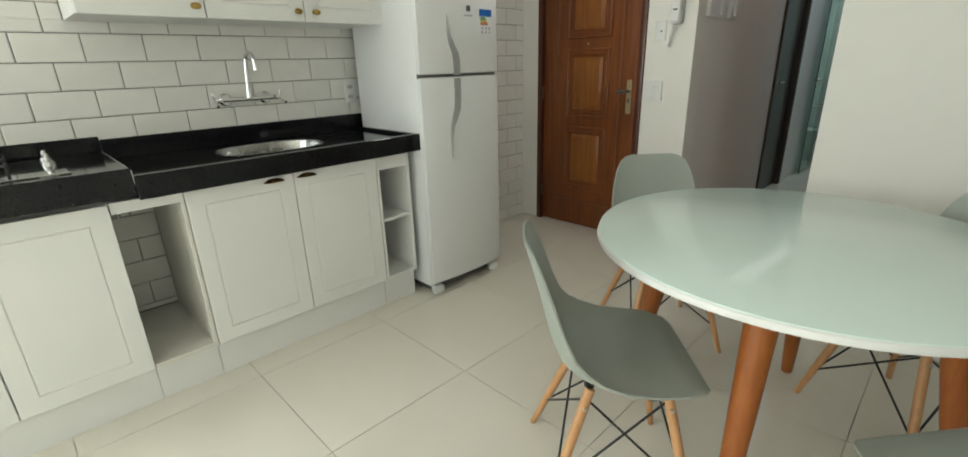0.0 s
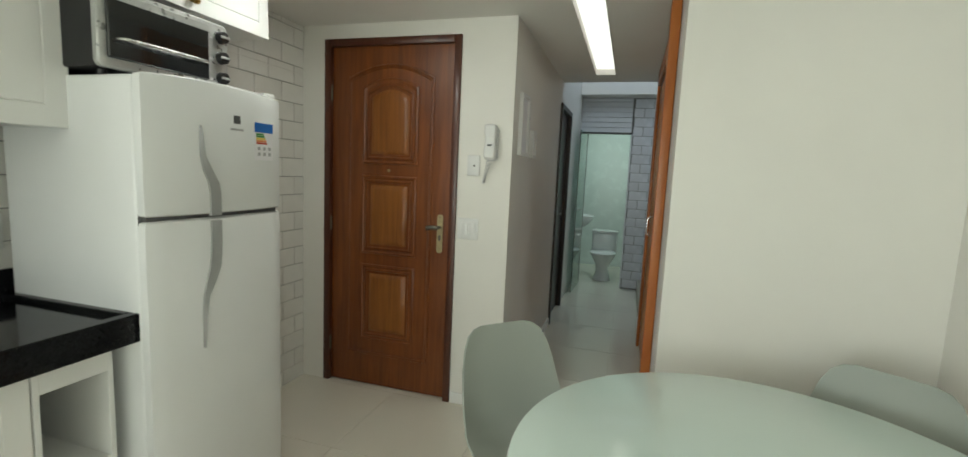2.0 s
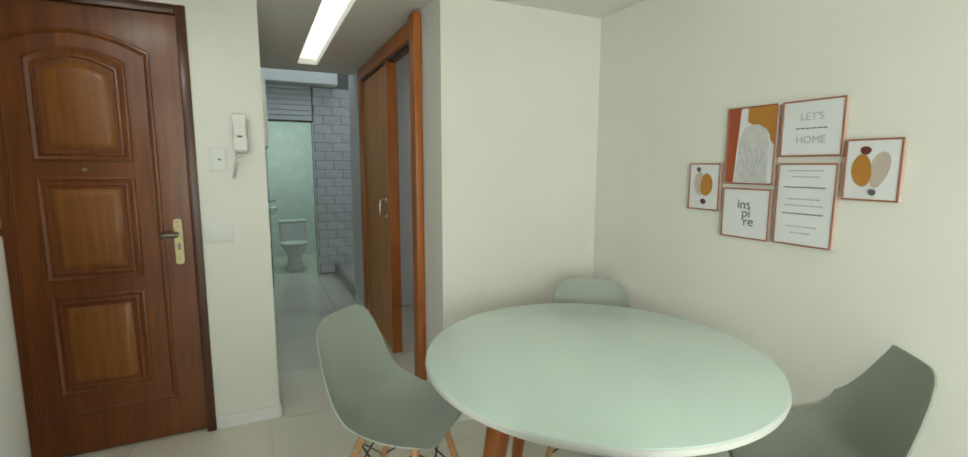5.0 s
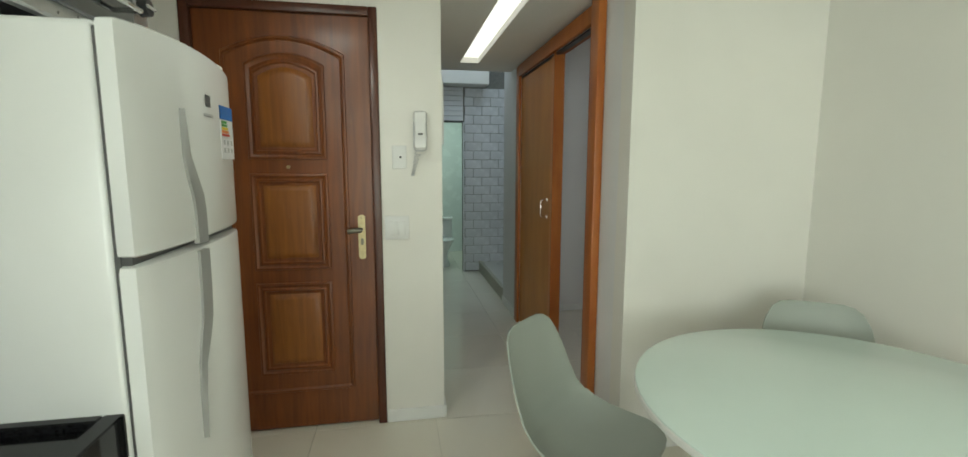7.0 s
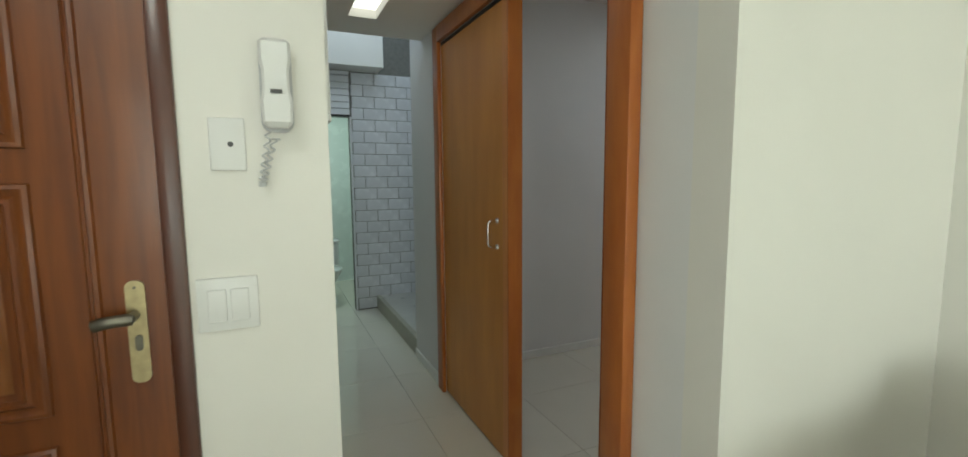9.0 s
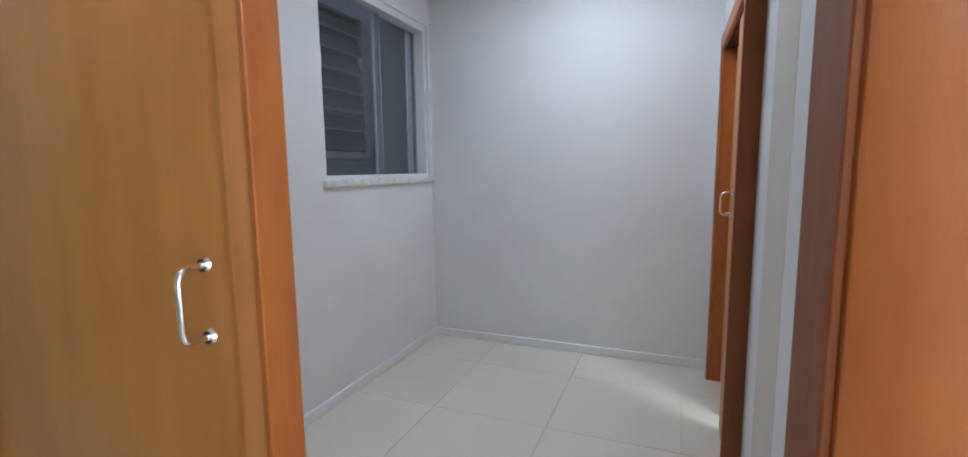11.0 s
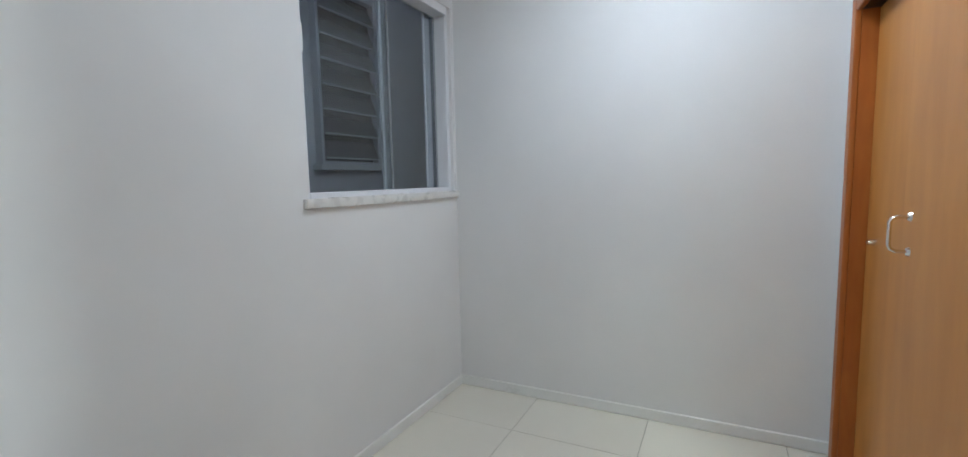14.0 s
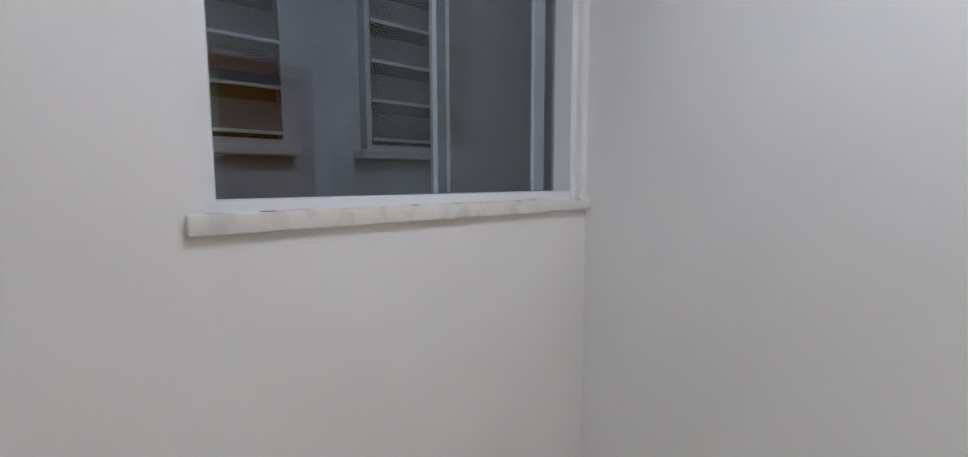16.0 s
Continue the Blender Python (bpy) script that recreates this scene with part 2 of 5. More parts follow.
SOFT_PANEL_GLOW = glow("dim_led_diffuser", (0.92, 0.96, 1.0), 1.2)
STRIP_GLOW = glow("strip_diffuser", (1.0, 1.0, 0.90), 1.1)
# for the niche board, and for the unlit inside behind the shaft louvres
BLACK_SHEET = plain("black_backing", (0.006, 0.006, 0.008), 0.9, spec=0.05)


# ---- mesh helpers ----
AT = {}


def thing(name, x, y, z, rz=0, label="", category="", group=""):
    ob = new(name)
    m = pose(x, y, z, 0, 0, rz)
    ob.matrix_basis = m
    ob.empty_display_size = 0.1
    AT[ob.name] = m
    return tagged(ob, label, category, group)


def mesh_of(name, bm, material, smooth=True):
    bmesh.ops.recalc_face_normals(bm, faces=bm.faces)
    me = bpy.data.meshes.new(name)
    bm.to_mesh(me)
    bm.free()
    for m in material if isinstance(material, (list, tuple)) else (material,):
        me.materials.append(m)
    if smooth:
        me.shade_smooth()
        me.set_sharp_from_angle(angle=radians(35))
    return me


def part(name, bm, material, parent, label="", local=False, smooth=True):
    """One mesh under a thing; its vertices are in world places unless local."""
    me = mesh_of(name, bm, material, smooth)
    m = AT.get(parent.name, Matrix())
    if not local:
        me.transform(m.inverted())
    ob = new(name, me)
    ob.parent = parent
    AT[ob.name] = m
    return tagged(ob, label)


def single(name, bm, material, label="", category="", group="", kind=""):
    ob = new(name, mesh_of(name, bm, material))
    AT[ob.name] = Matrix()
    return tagged(ob, label, category, group, kind)


def bx(bm, x0, y0, z0, x1, y1, z1, bev=0.0, seg=1):
    got = bmesh.ops.create_cube(bm, size=1)["verts"]
    for v in got:
        v.co = ((x0 + x1) / 2 + v.co.x * (x1 - x0), (y0 + y1) / 2 + v.co.y * (y1 - y0), (z0 + z1) / 2 + v.co.z * (z1 - z0))
    if bev:
        edges = {e for v in got for e in v.link_edges}
        bmesh.ops.bevel(bm, geom=list(edges), offset=bev, segments=seg, affect="EDGES", profile=0.5)
    return bm


def box(x0, y0, z0, x1, y1, z1, bev=0.0, seg=1):
    return bx(bmesh.new(), x0, y0, z0, x1, y1, z1, bev, seg)


def loft(bm, rings, cap0=True, cap1=True, closed=True):
    rows = [[bm.verts.new(p) for p in ring] for ring in rings]
    k = len(rows[0])
    for a, b in zip(rows, rows[1:]):
        for i in range(k if closed else k - 1):
            j = (i + 1) % k
            bm.faces.new((a[i], a[j], b[j], b[i]))
    if cap0:
        bm.faces.new(rows[0])
    if cap1:
        bm.faces.new(rows[-1])
    return bm


def frame_of(way):
    way = Vector(way).normalized()
    side = way.cross((0, 0, 1)) if abs(way.z) < 0.95 else way.cross((1, 0, 0))
    side.normalize()
    return side, side.cross(way)


def rod(bm, p0, p1, r0, r1=None, seg=14):
    r1 = r0 if r1 is None else r1
    p0, p1 = Vector(p0), Vector(p1)
    a, b = frame_of(p1 - p0)
    ring = lambda p, r: [p + r * (math.cos(2 * math.pi * i / seg) * a + math.sin(2 * math.pi * i / seg) * b) for i in range(seg)]
    return loft(bm, [ring(p0, r0), ring(p1, r1)])


def tube(bm, pts, r, seg=10):
    pts = [Vector(p) for p in pts]
    rings, a = [], None
    for i, p in enumerate(pts):
        way = (pts[min(i + 1, len(pts) - 1)] - pts[max(i - 1, 0)]).normalized()
        if a is None:
            a, b = frame_of(way)
        else:
            a = (a - way * a.dot(way)).normalized()
            b = a.cross(way)
        rings.append([p + r * (math.cos(2 * math.pi * k / seg) * a + math.sin(2 * math.pi * k / seg) * b) for k in range(seg)])
    return loft(bm, rings)


def turned(bm, cx, cy, profile, seg=28, sx=1.0, sy=1.0):
    """A body of revolution about the vertical at (cx, cy): profile of (radius, z)."""
    return loft(bm, [[(cx + sx * r * math.cos(2 * math.pi * i / seg), cy + sy * r * math.sin(2 * math.pi * i / seg), z) for i in range(seg)] for r, z in profile])


def outline(u0, v0, u1, v1, rise=0.0, n=10, r=0.0):
    """A rectangle in two axes, with its top edge bowed up by rise, or with rounded corners of radius r."""
    if r:
        pts = []
        for cu, cv, a0 in ((u1 - r, v0 + r, -90), (u1 - r, v1 - r, 0), (u0 + r, v1 - r, 90), (u0 + r, v0 + r, 180)):
            pts += [(cu + r * math.cos(radians(a0 + 90 * i / 5)), cv + r * math.sin(radians(a0 + 90 * i / 5))) for i in range(6)]
        return pts
    pts = [(u0, v0), (u1, v0)]
    for i in range(n + 1):
        s = i / n
        pts.append((u1 + (u0 - u1) * s, v1 + rise * 4 * s * (1 - s)))
    return pts


def slab_x(bm, pts, x0, x1):
    """Outline in (y, z) given thickness along x."""
    return loft(bm, [[(x0, u, v) for u, v in pts], [(x1, u, v) for u, v in pts]])


def slab_y(bm, pts, y0, y1):
    return loft(bm, [[(u, y0, v) for u, v in pts], [(u, y1, v) for u, v in pts]])


def slab_z(bm, pts, z0, z1):
    return loft(bm, [[(u, v, z0) for u, v in pts], [(u, v, z1) for u, v in pts]])


def routed_x(bm, y0, z0, y1, z1, xb, xf, margin=0.06, gw=0.007, gd=0.004):
    """A cabinet front that faces +x, with a rounded outer edge and a routed rectangular groove."""
    def ring(d, x):
        return [(x, y0 + d, z0 + d), (x, y1 - d, z0 + d), (x, y1 - d, z1 - d), (x, y0 + d, z1 - d)]
    return loft(bm, [ring(0, xb), ring(0, xf - 0.002), ring(0.002, xf), ring(margin, xf), ring(margin + gw * 0.4, xf - gd), ring(margin + gw * 0.7, xf - gd), ring(margin + gw, xf)])


TILE_CACHE = {}


def tile_piece(parent, name, size, thick, material, m, bev=0.004):
    """A glazed piece, corner at the origin of m, its face along local z; alike pieces share a mesh."""
    key = (name, round(size[0], 3), round(size[1], 3), material.name)
    if key not in TILE_CACHE:
        w, h = size
        def ring(d, z):
            return [(d, d, z), (w - d, d, z), (w - d, h - d, z), (d, h - d, z)]
        bm = loft(bmesh.new(), [ring(0, 0), ring(0, thick - bev * 0.6), ring(bev, thick)], cap0=False)
        TILE_CACHE[key] = mesh_of(name, bm, material, smooth=False)
    ob = new(name, TILE_CACHE[key])
    ob.parent = parent
    ob.matrix_basis = m
    return ob


def bond(parent, name, u0, v0, u1, v1, tw, th, gap, ou, ov, material, place, thick=0.008, holes=(), bev=0.004, shift=0.5):
    """Running bond within a rectangle; place(u, v) gives the pose of a piece's corner. holes: rectangles left bare."""
    row = math.floor((v0 - ov) / th)
    while ov + row * th < v1:
        a0, a1 = max(v0, ov + row * th + gap / 2), min(v1, ov + (row + 1) * th - gap / 2)
        if a1 - a0 > 0.012:
            off = ou + (shift * tw if row % 2 else 0)
            col = math.floor((u0 - off) / tw)
            while off + col * tw < u1:
                b0, b1 = max(u0, off + col * tw + gap / 2), min(u1, off + (col + 1) * tw - gap / 2)
                if b1 - b0 > 0.012 and not any(b0 >= h[0] - 0.001 and b1 <= h[2] + 0.001 and a0 >= h[1] - 0.001 and a1 <= h[3] + 0.001 for h in holes):
                    tile_piece(parent, name, (b1 - b0, a1 - a0), thick, material, place(b0, a0), bev)
                col += 1
        row += 1


def setting(name, bm, material, label):
    return single(name, bm, material, label, kind="structure")


def words(name, text, size, m, material, parent):
    """Lettering with the built-in font, as a thin mesh."""
    cu = bpy.data.curves.new(name, "FONT")
    cu.body, cu.size, cu.extrude, cu.align_x, cu.align_y = text, size, 0.0004, "CENTER", "CENTER"
    tmp = new(name + "_curve", cu)
    bpy.context.view_layer.update()
    me = bpy.data.meshes.new_from_object(tmp.evaluated_get(bpy.context.evaluated_depsgraph_get()))
    bpy.data.objects.remove(tmp)
    me.materials.clear()
    me.materials.append(material)
    ob = new(name, me)
    me.transform(AT.get(parent.name, Matrix()).inverted() @ m)
    ob.parent = parent
    return ob


# ---- structure ----
CEIL = 2.225
floor = setting("floor", box(-0.15, -3.7, -0.12, 5.2, 8.2, -0.006), FLOOR_GROUT, "cream polished porcelain tile floor with thin beige joints")
wall_kitchen = setting("wall_kitchen", box(-0.04, -1.0, -0.006, 0.11, 3.03, 2.6), GROUT, "kitchen wall covered with white metro tiles and dark grout")

bm = box(0.11, 2.887, -0.006, 0.318, 3.03, 2.6)
bx(bm, 1.118, 2.887, -0.006, 1.469, 3.03, 2.6)
bx(bm, 0.318, 2.887, 2.10, 1.118, 3.03, 2.6)
setting("wall_entry", bm, PAINT, "cream painted wall around the wooden entry door")

bm = box(1.349, 3.03, -0.006, 1.469, 4.62, 3.05)
bx(bm, 1.349, 4.62, 2.03, 1.469, 5.36, 3.05)
bx(bm, 1.349, 5.36, -0.006, 1.469, 6.50, 3.05)
setting("wall_corridor", bm, CORR_PAINT, "cream painted corridor wall with a dark door")

bm = box(2.268, 2.412, -0.006, 3.242, 2.52, 2.6)
bx(bm, 3.242, 2.412, -0.006, 3.56, 2.52, 2.62)
bx(bm, 4.815, 2.412, -0.006, 5.10, 2.52, 2.62)
bx(bm, 3.56, 2.412, 1.96, 4.815, 2.52, 2.62)
setting("wall_dining", bm, PAINT, "smooth cream painted wall behind the dining table")
bm = box(2.268, 2.52, -0.006, 3.56, 2.69, 2.6)
bx(bm, 4.815, 2.52, -0.006, 4.975, 2.69, 2.6)
bx(bm, 3.56, 2.52, 1.96, 4.815, 2.69, 2.6)
setting("wall_bedroom_south", bm, PAINT_BED, "white painted bedroom wall with a sliding door in it")
setting("wall_pictures", box(3.242, -3.6, -0.006, 3.40, 2.412, 2.6), PAINT, "cream painted wall with framed prints hung on it")

bm = box(2.268, 2.69, -0.006, 2.302, 2.733, 2.6)
bx(bm, 2.302, 2.69, -0.006, 2.340, 2.791, 2.6)
bx(bm, 2.262, 2.733, 2.215, 2.28, 2.78, 2.6)
bx(bm, 2.268, 2.733, -0.006, 2.302, 2.791, 2.215)
bx(bm, 2.28, 2.733, 2.215, 2.302, 2.795, 2.6)
bx(bm, 2.28, 2.795, 2.215, 2.338, 2.82, 2.6)
bx(bm, 2.315, 3.515, -0.006, 2.338, 4.38, 2.12)
bx(bm, 2.28, 4.38, -0.006, 2.338, 5.03, 2.6)
bx(bm, 2.28, 2.82, 2.12, 2.338, 4.38, 2.6)
setting("wall_bedroom_west", bm, PAINT_BED, "white painted partition with a wide sliding door frame")
bm = box(2.338, 4.64, -0.006, 3.785, 4.76, 2.62)
bx(bm, 4.945, 4.64, -0.006, 4.975, 4.76, 2.62)
bx(bm, 3.785, 4.64, -0.006, 4.945, 4.76, 1.235)
bx(bm, 3.785, 4.64, 2.32, 4.945, 4.76, 2.62)
setting("wall_bedroom_north", bm, PAINT_BED, "white painted bedroom wall below and beside the window")
setting("wall_bedroom_east", box(4.975, 2.52, -0.006, 5.1, 4.76, 2.62), PAINT_BED, "white painted end wall of the empty bedroom")

# small lit room behind the bedroom's sliding door
bm = box(5.10, 0.9, -0.006, 5.22, 2.52, 2.62)
bx(bm, 3.40, 0.78, -0.006, 5.22, 0.9, 2.62)
setting("wall_side_room", bm, PAINT, "cream painted walls of the small room behind the sliding door")
single("ceiling_side_room", box(3.40, 0.78, 2.42, 5.10, 2.412, 2.5), CEILING, "flat white ceiling of the small room", kind="structure")

# closing walls behind and around
# the opening is out of view, made up for the added south lamp
bm = box(-0.04, -3.72, -0.006, 0.45, -3.6, 2.6)
bx(bm, 2.25, -3.72, -0.006, 3.40, -3.6, 2.6)
bx(bm, 0.45, -3.72, -0.006, 2.25, -3.6, 0.70)
bx(bm, 0.45, -3.72, 2.18, 2.25, -3.6, 2.6)
setting("wall_south", bm, PAINT, "cream painted wall, out of view, with an opening added for light")

# opening added out of view for the west lamp
bm = box(-0.04, -3.6, -0.006, 0.11, -3.45, 2.6)
bx(bm, -0.04, -1.85, -0.006, 0.11, -1.0, 2.6)
bx(bm, -0.04, -3.45, -0.006, 0.11, -1.85, 0.70)
bx(bm, -0.04, -3.45, 2.18, 0.11, -1.85, 2.6)
setting("wall_living_west", bm, PAINT, "cream painted wall beside the kitchen, out of view, with an opening added for light")

# ceilings; the corridor one has a slot for the light strip
bm = box(-0.04, -3.72, CEIL, 1.77, 4.76, CEIL + 0.06)
bx(bm, 1.925, -3.72, CEIL, 3.40, 2.60, CEIL + 0.06)
bx(bm, 1.925, 2.60, CEIL, 2.30, 4.76, CEIL + 0.06)
bx(bm, 1.77, -3.72, CEIL, 1.925, 2.66, CEIL + 0.06)
bx(bm, 1.77, 4.44, CEIL, 1.925, 4.76, CEIL + 0.06)
bx(bm, 1.469, 4.70, CEIL + 0.06, 2.28, 4.76, 3.05)
single("ceiling_living", bm, CEILING, "flat cream plaster ceiling with a light slot", kind="structure")
single("ceiling_bedroom", box(2.303, 2.521, 2.60, 5.1, 4.76, 2.68), CEILING, "flat white bedroom ceiling", kind="structure")

# nook at the corridor's end and the bathroom behind it
bm = box(2.075, 6.50, -0.006, 3.3, 6.60, 3.05)
bx(bm, 1.20, 6.50, -0.006, 1.555, 6.60, 3.05)
bx(bm, 1.555, 6.50, 1.93, 2.075, 6.60, 3.05)
wall_nook = setting("wall_nook", bm, GROUT, "end wall with white metro tiles and grey grout")
bm = box(3.2, 5.02, -0.006, 3.3, 6.5, 3.05)
bx(bm, 2.338, 4.90, -0.006, 3.3, 5.02, 3.05)
setting("wall_nook_side", bm, CORR_PAINT, "plain painted side walls of the wet nook")
setting("nook_beam", box(1.469, 6.22, 2.36, 2.36, 6.50, 2.66), CORR_PAINT, "painted beam above the bathroom door")
bm = box(1.20, 8.0, -0.006, 2.7, 8.1, 2.5)
bx(bm, 1.10, 6.6, -0.006, 1.20, 8.1, 2.5)
bx(bm, 2.6, 6.6, -0.006, 2.7, 8.0, 2.5)
setting("wall_bathroom", bm, BATH_WALL, "pale tiled bathroom walls")
single("ceiling_bathroom", box(1.1, 6.6, 2.42, 2.7, 8.1, 2.5), CEILING, "white bathroom ceiling", kind="structure")
single("ceiling_nook", box(1.335, 4.76, 3.05, 3.3, 6.6, 3.12), CEILING, "high painted ceiling over the nook", kind="structure")
bm = box(2.325, 5.02, -0.006, 3.2, 6.5, 0.13)
setting("nook_platform", bm, STONE, "raised grey stone platform of the wet nook")
setting("nook_kerb", box(2.283, 5.032, -0.006, 2.325, 6.5, 0.134, 0.004), KERB, "beige stone kerb at the platform's edge")

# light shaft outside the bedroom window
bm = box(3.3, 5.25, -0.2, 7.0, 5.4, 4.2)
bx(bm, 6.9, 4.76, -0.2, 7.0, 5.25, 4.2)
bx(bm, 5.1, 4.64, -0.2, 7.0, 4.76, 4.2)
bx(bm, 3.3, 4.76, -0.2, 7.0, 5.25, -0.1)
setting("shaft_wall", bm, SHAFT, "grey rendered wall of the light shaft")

# skirtings
def skirting(name, boxes):
    for b in boxes:
        setting(name, box(*b, 0.004), SKIRT, "white painted skirting board")


skirting("baseboard", [
    (1.161, 2.873, 0, 1.469, 2.887, 0.07), (1.469, 2.873, 0, 1.481, 4.62, 0.07), (2.256, 2.398, 0, 3.242, 2.412, 0.07),
    (3.228, -3.6, 0, 3.242, 2.398, 0.07), (2.256, 2.412, 0, 2.268, 2.696, 0.07), (2.268, 4.465, 0, 2.28, 5.03, 0.07),
    (2.338, 4.626, 0, 4.975, 4.64, 0.06), (4.961, 2.69, 0, 4.975, 4.626, 0.06), (2.303, 2.69, 0, 3.455, 2.704, 0.06), (2.338, 3.61, 0, 2.351, 4.626, 0.06),
])


# ---- entry door ----
def entry_door():
    d = thing("door_1", 0.718, 2.92, 0)
    tagged(d, "closed varnished dark wooden entry door with three raised panels", "door", kind="structure")
    part("leaf", box(0.320, 2.902, 0.008, 1.116, 2.942, 2.098, 0.003), ENTRY_WOOD, d)
    for name, b in (("jamb", (0.278, 2.872, 0, 0.320, 2.93, 2.14)), ("jamb", (1.116, 2.872, 0, 1.158, 2.93, 2.14)), ("head", (0.320, 2.872, 2.098, 1.116, 2.93, 2.14))):
        part(name, box(*b, 0.005, 2), ENTRY_FRAME, d, "dark stained door frame")
    face = 2.902

    def raised(x0, z0, x1, z1, rise):
        def ring(o, dep):
            k = 1 + o / 0.3
            return [(u, face - dep, v) for u, v in outline(x0 - o, z0 - o, x1 + o, z1 + o, rise * k)]
        m = loft(bmesh.new(), [ring(0.062, -0.002), ring(0.058, 0.007), ring(0.050, 0.010), ring(0.042, 0.004), ring(0.036, 0.003),
                               ring(0.030, 0.009), ring(0.022, 0.010), ring(0.016, 0.002), ring(0.008, 0.001), ring(0.0, 0.001)], cap0=False, cap1=False)
        part("panel_moulding", m, ENTRY_WOOD, d)
        m = loft(bmesh.new(), [ring(0.002, 0.0), ring(0.0, 0.003), ring(-0.022, 0.012), ring(-0.028, 0.013)], cap0=False)
        part("raised_panel", m, ENTRY_PANEL, d, "lighter raised wood panel")

    raised(0.594, 1.470, 0.838, 1.800, 0.045)
    raised(0.594, 0.918, 0.838, 1.280, 0.0)
    raised(0.594, 0.366, 0.838, 0.730, 0.0)
    pts = outline(0.444, 0.215, 0.985, 1.905, 0.078, n=20)
    def ring(o, dep):
        k = [(u - 0.7145, v - 1.06) for u, v in pts]
        return [(0.7145 + u * (1 - o / 0.27), face - dep, 1.06 + v * (1 - o / 0.9)) for u, v in k]
    part("arched_moulding", loft(bmesh.new(), [ring(-0.012, -0.001), ring(-0.008, 0.006), ring(0.0, 0.007), ring(0.004, 0.002), ring(0.008, 0.005), ring(0.014, -0.001)], False, False), ENTRY_WOOD, d)
    plate = part("lock_plate", slab_y(bmesh.new(), outline(1.037, 0.902, 1.073, 1.130, r=0.015), face - 0.006, face), OLD_BRASS, d, "worn brass lock plate")
    m = rod(bmesh.new(), (1.052, face - 0.006, 1.055), (1.052, face - 0.045, 1.055), 0.010)
    tube(m, [(1.056, face - 0.045, 1.055), (1.03, face - 0.050, 1.056), (1.005, face - 0.052, 1.054), (0.99, face - 0.050, 1.050)], 0.013, 12)
    part("lever_knob", m, PEWTER, plate, "dark metal door knob")
    m = slab_y(bmesh.new(), outline(1.049, 0.975, 1.063, 1.010, r=0.0069), face - 0.011, face - 0.006)
    part("cylinder", m, PEWTER, plate)
    m = rod(bmesh.new(), (1.055, face - 0.009, 1.115), (1.055, face - 0.006, 1.115), 0.003)
    part("screw", m, PEWTER, plate)
    m = rod(bmesh.new(), (0.713, face - 0.006, 1.372), (0.713, face, 1.372), 0.009)
    part("peephole", m, OLD_BRASS, d, "small brass peephole")
    for z in (0.25, 1.03, 1.83):
        part("hinge", rod(bmesh.new(), (0.321, 2.888, z - 0.045), (0.321, 2.888, z + 0.045), 0.007), PEWTER, d)


entry_door()


# ---- sliding door between corridor and bedroom ----
def bedroom_door():
    d = thing("door_2", 2.31, 3.6, 0)
    tagged(d, "wide orange wooden sliding door pushed half open", "door", kind="structure")
    part("near_trim", box(2.222, 2.697, 0, 2.266, 2.793, 2.21, 0.006, 2), TRIM_WOOD, d)
    part("far_trim", box(2.256, 4.370, 0, 2.28, 4.463, 2.21, 0.006, 2), TRIM_WOOD, d)
    part("head_trim", box(2.252, 2.794, 2.118, 2.28, 4.378, 2.21, 0.006, 2), TRIM_WOOD, d)
    part("near_lining", box(2.226, 2.793, 0, 2.346, 2.803, 2.118, 0.002), SHADED_LINING_WOOD, d)
    part("far_lining", box(2.272, 3.503, 0, 2.342, 3.516, 2.12, 0.002), TRIM_WOOD, d)
    part("head_lining", box(2.314, 2.805, 2.106, 2.342, 3.503, 2.12), SHADED_LINING_WOOD, d)
    part("track", box(2.282, 2.806, 2.104, 2.312, 4.38, 2.119), WIRE, d, "dark sliding track")
    leaf = part("leaf", box(2.282, 3.517, 0.012, 2.313, 4.376, 2.10, 0.002), FREIJO, d, "flat orange veneer door leaf")
    part("edge_strip", box(2.274, 3.517, 0.012, 2.282, 3.565, 2.10, 0.002), LIT_EDGE_WOOD, leaf)
    hy = 3.63
    pull_handle(leaf, 2.280, hy, 1.022, 1.142)
    part("inner_trim", box(2.338, 3.517, 0, 2.350, 3.60, 2.2, 0.004), TRIM_WOOD, d)
    part("inner_trim", box(2.338, 2.80, 2.12, 2.352, 3.517, 2.2, 0.004), TRIM_WOOD, d)


def pull_handle(parent, x, y, z0, z1, way=(-1, 0)):
    """A chrome D-shaped pull on round rosettes."""
    a, b = way
    at = lambda d, z: (x + a * d, y + b * d, z)
    m = bmesh.new()
    tube(m, [at(0.0, z0), at(0.030, z0), at(0.042, z0 + 0.006), at(0.047, z0 + 0.018), at(0.047, z1 - 0.018), at(0.042, z1 - 0.006), at(0.030, z1), at(0.0, z1)], 0.0055, 12)
    h = part("pull_handle", m, CHROME, parent, "chrome pull handle")
    for z in (z0, z1):
        part("rosette", rod(bmesh.new(), at(0, z), at(0.006, z), 0.014, 0.011, 18), CHROME, h) if parent.parent is None else rod_join(h, at(0, z), at(0.006, z))


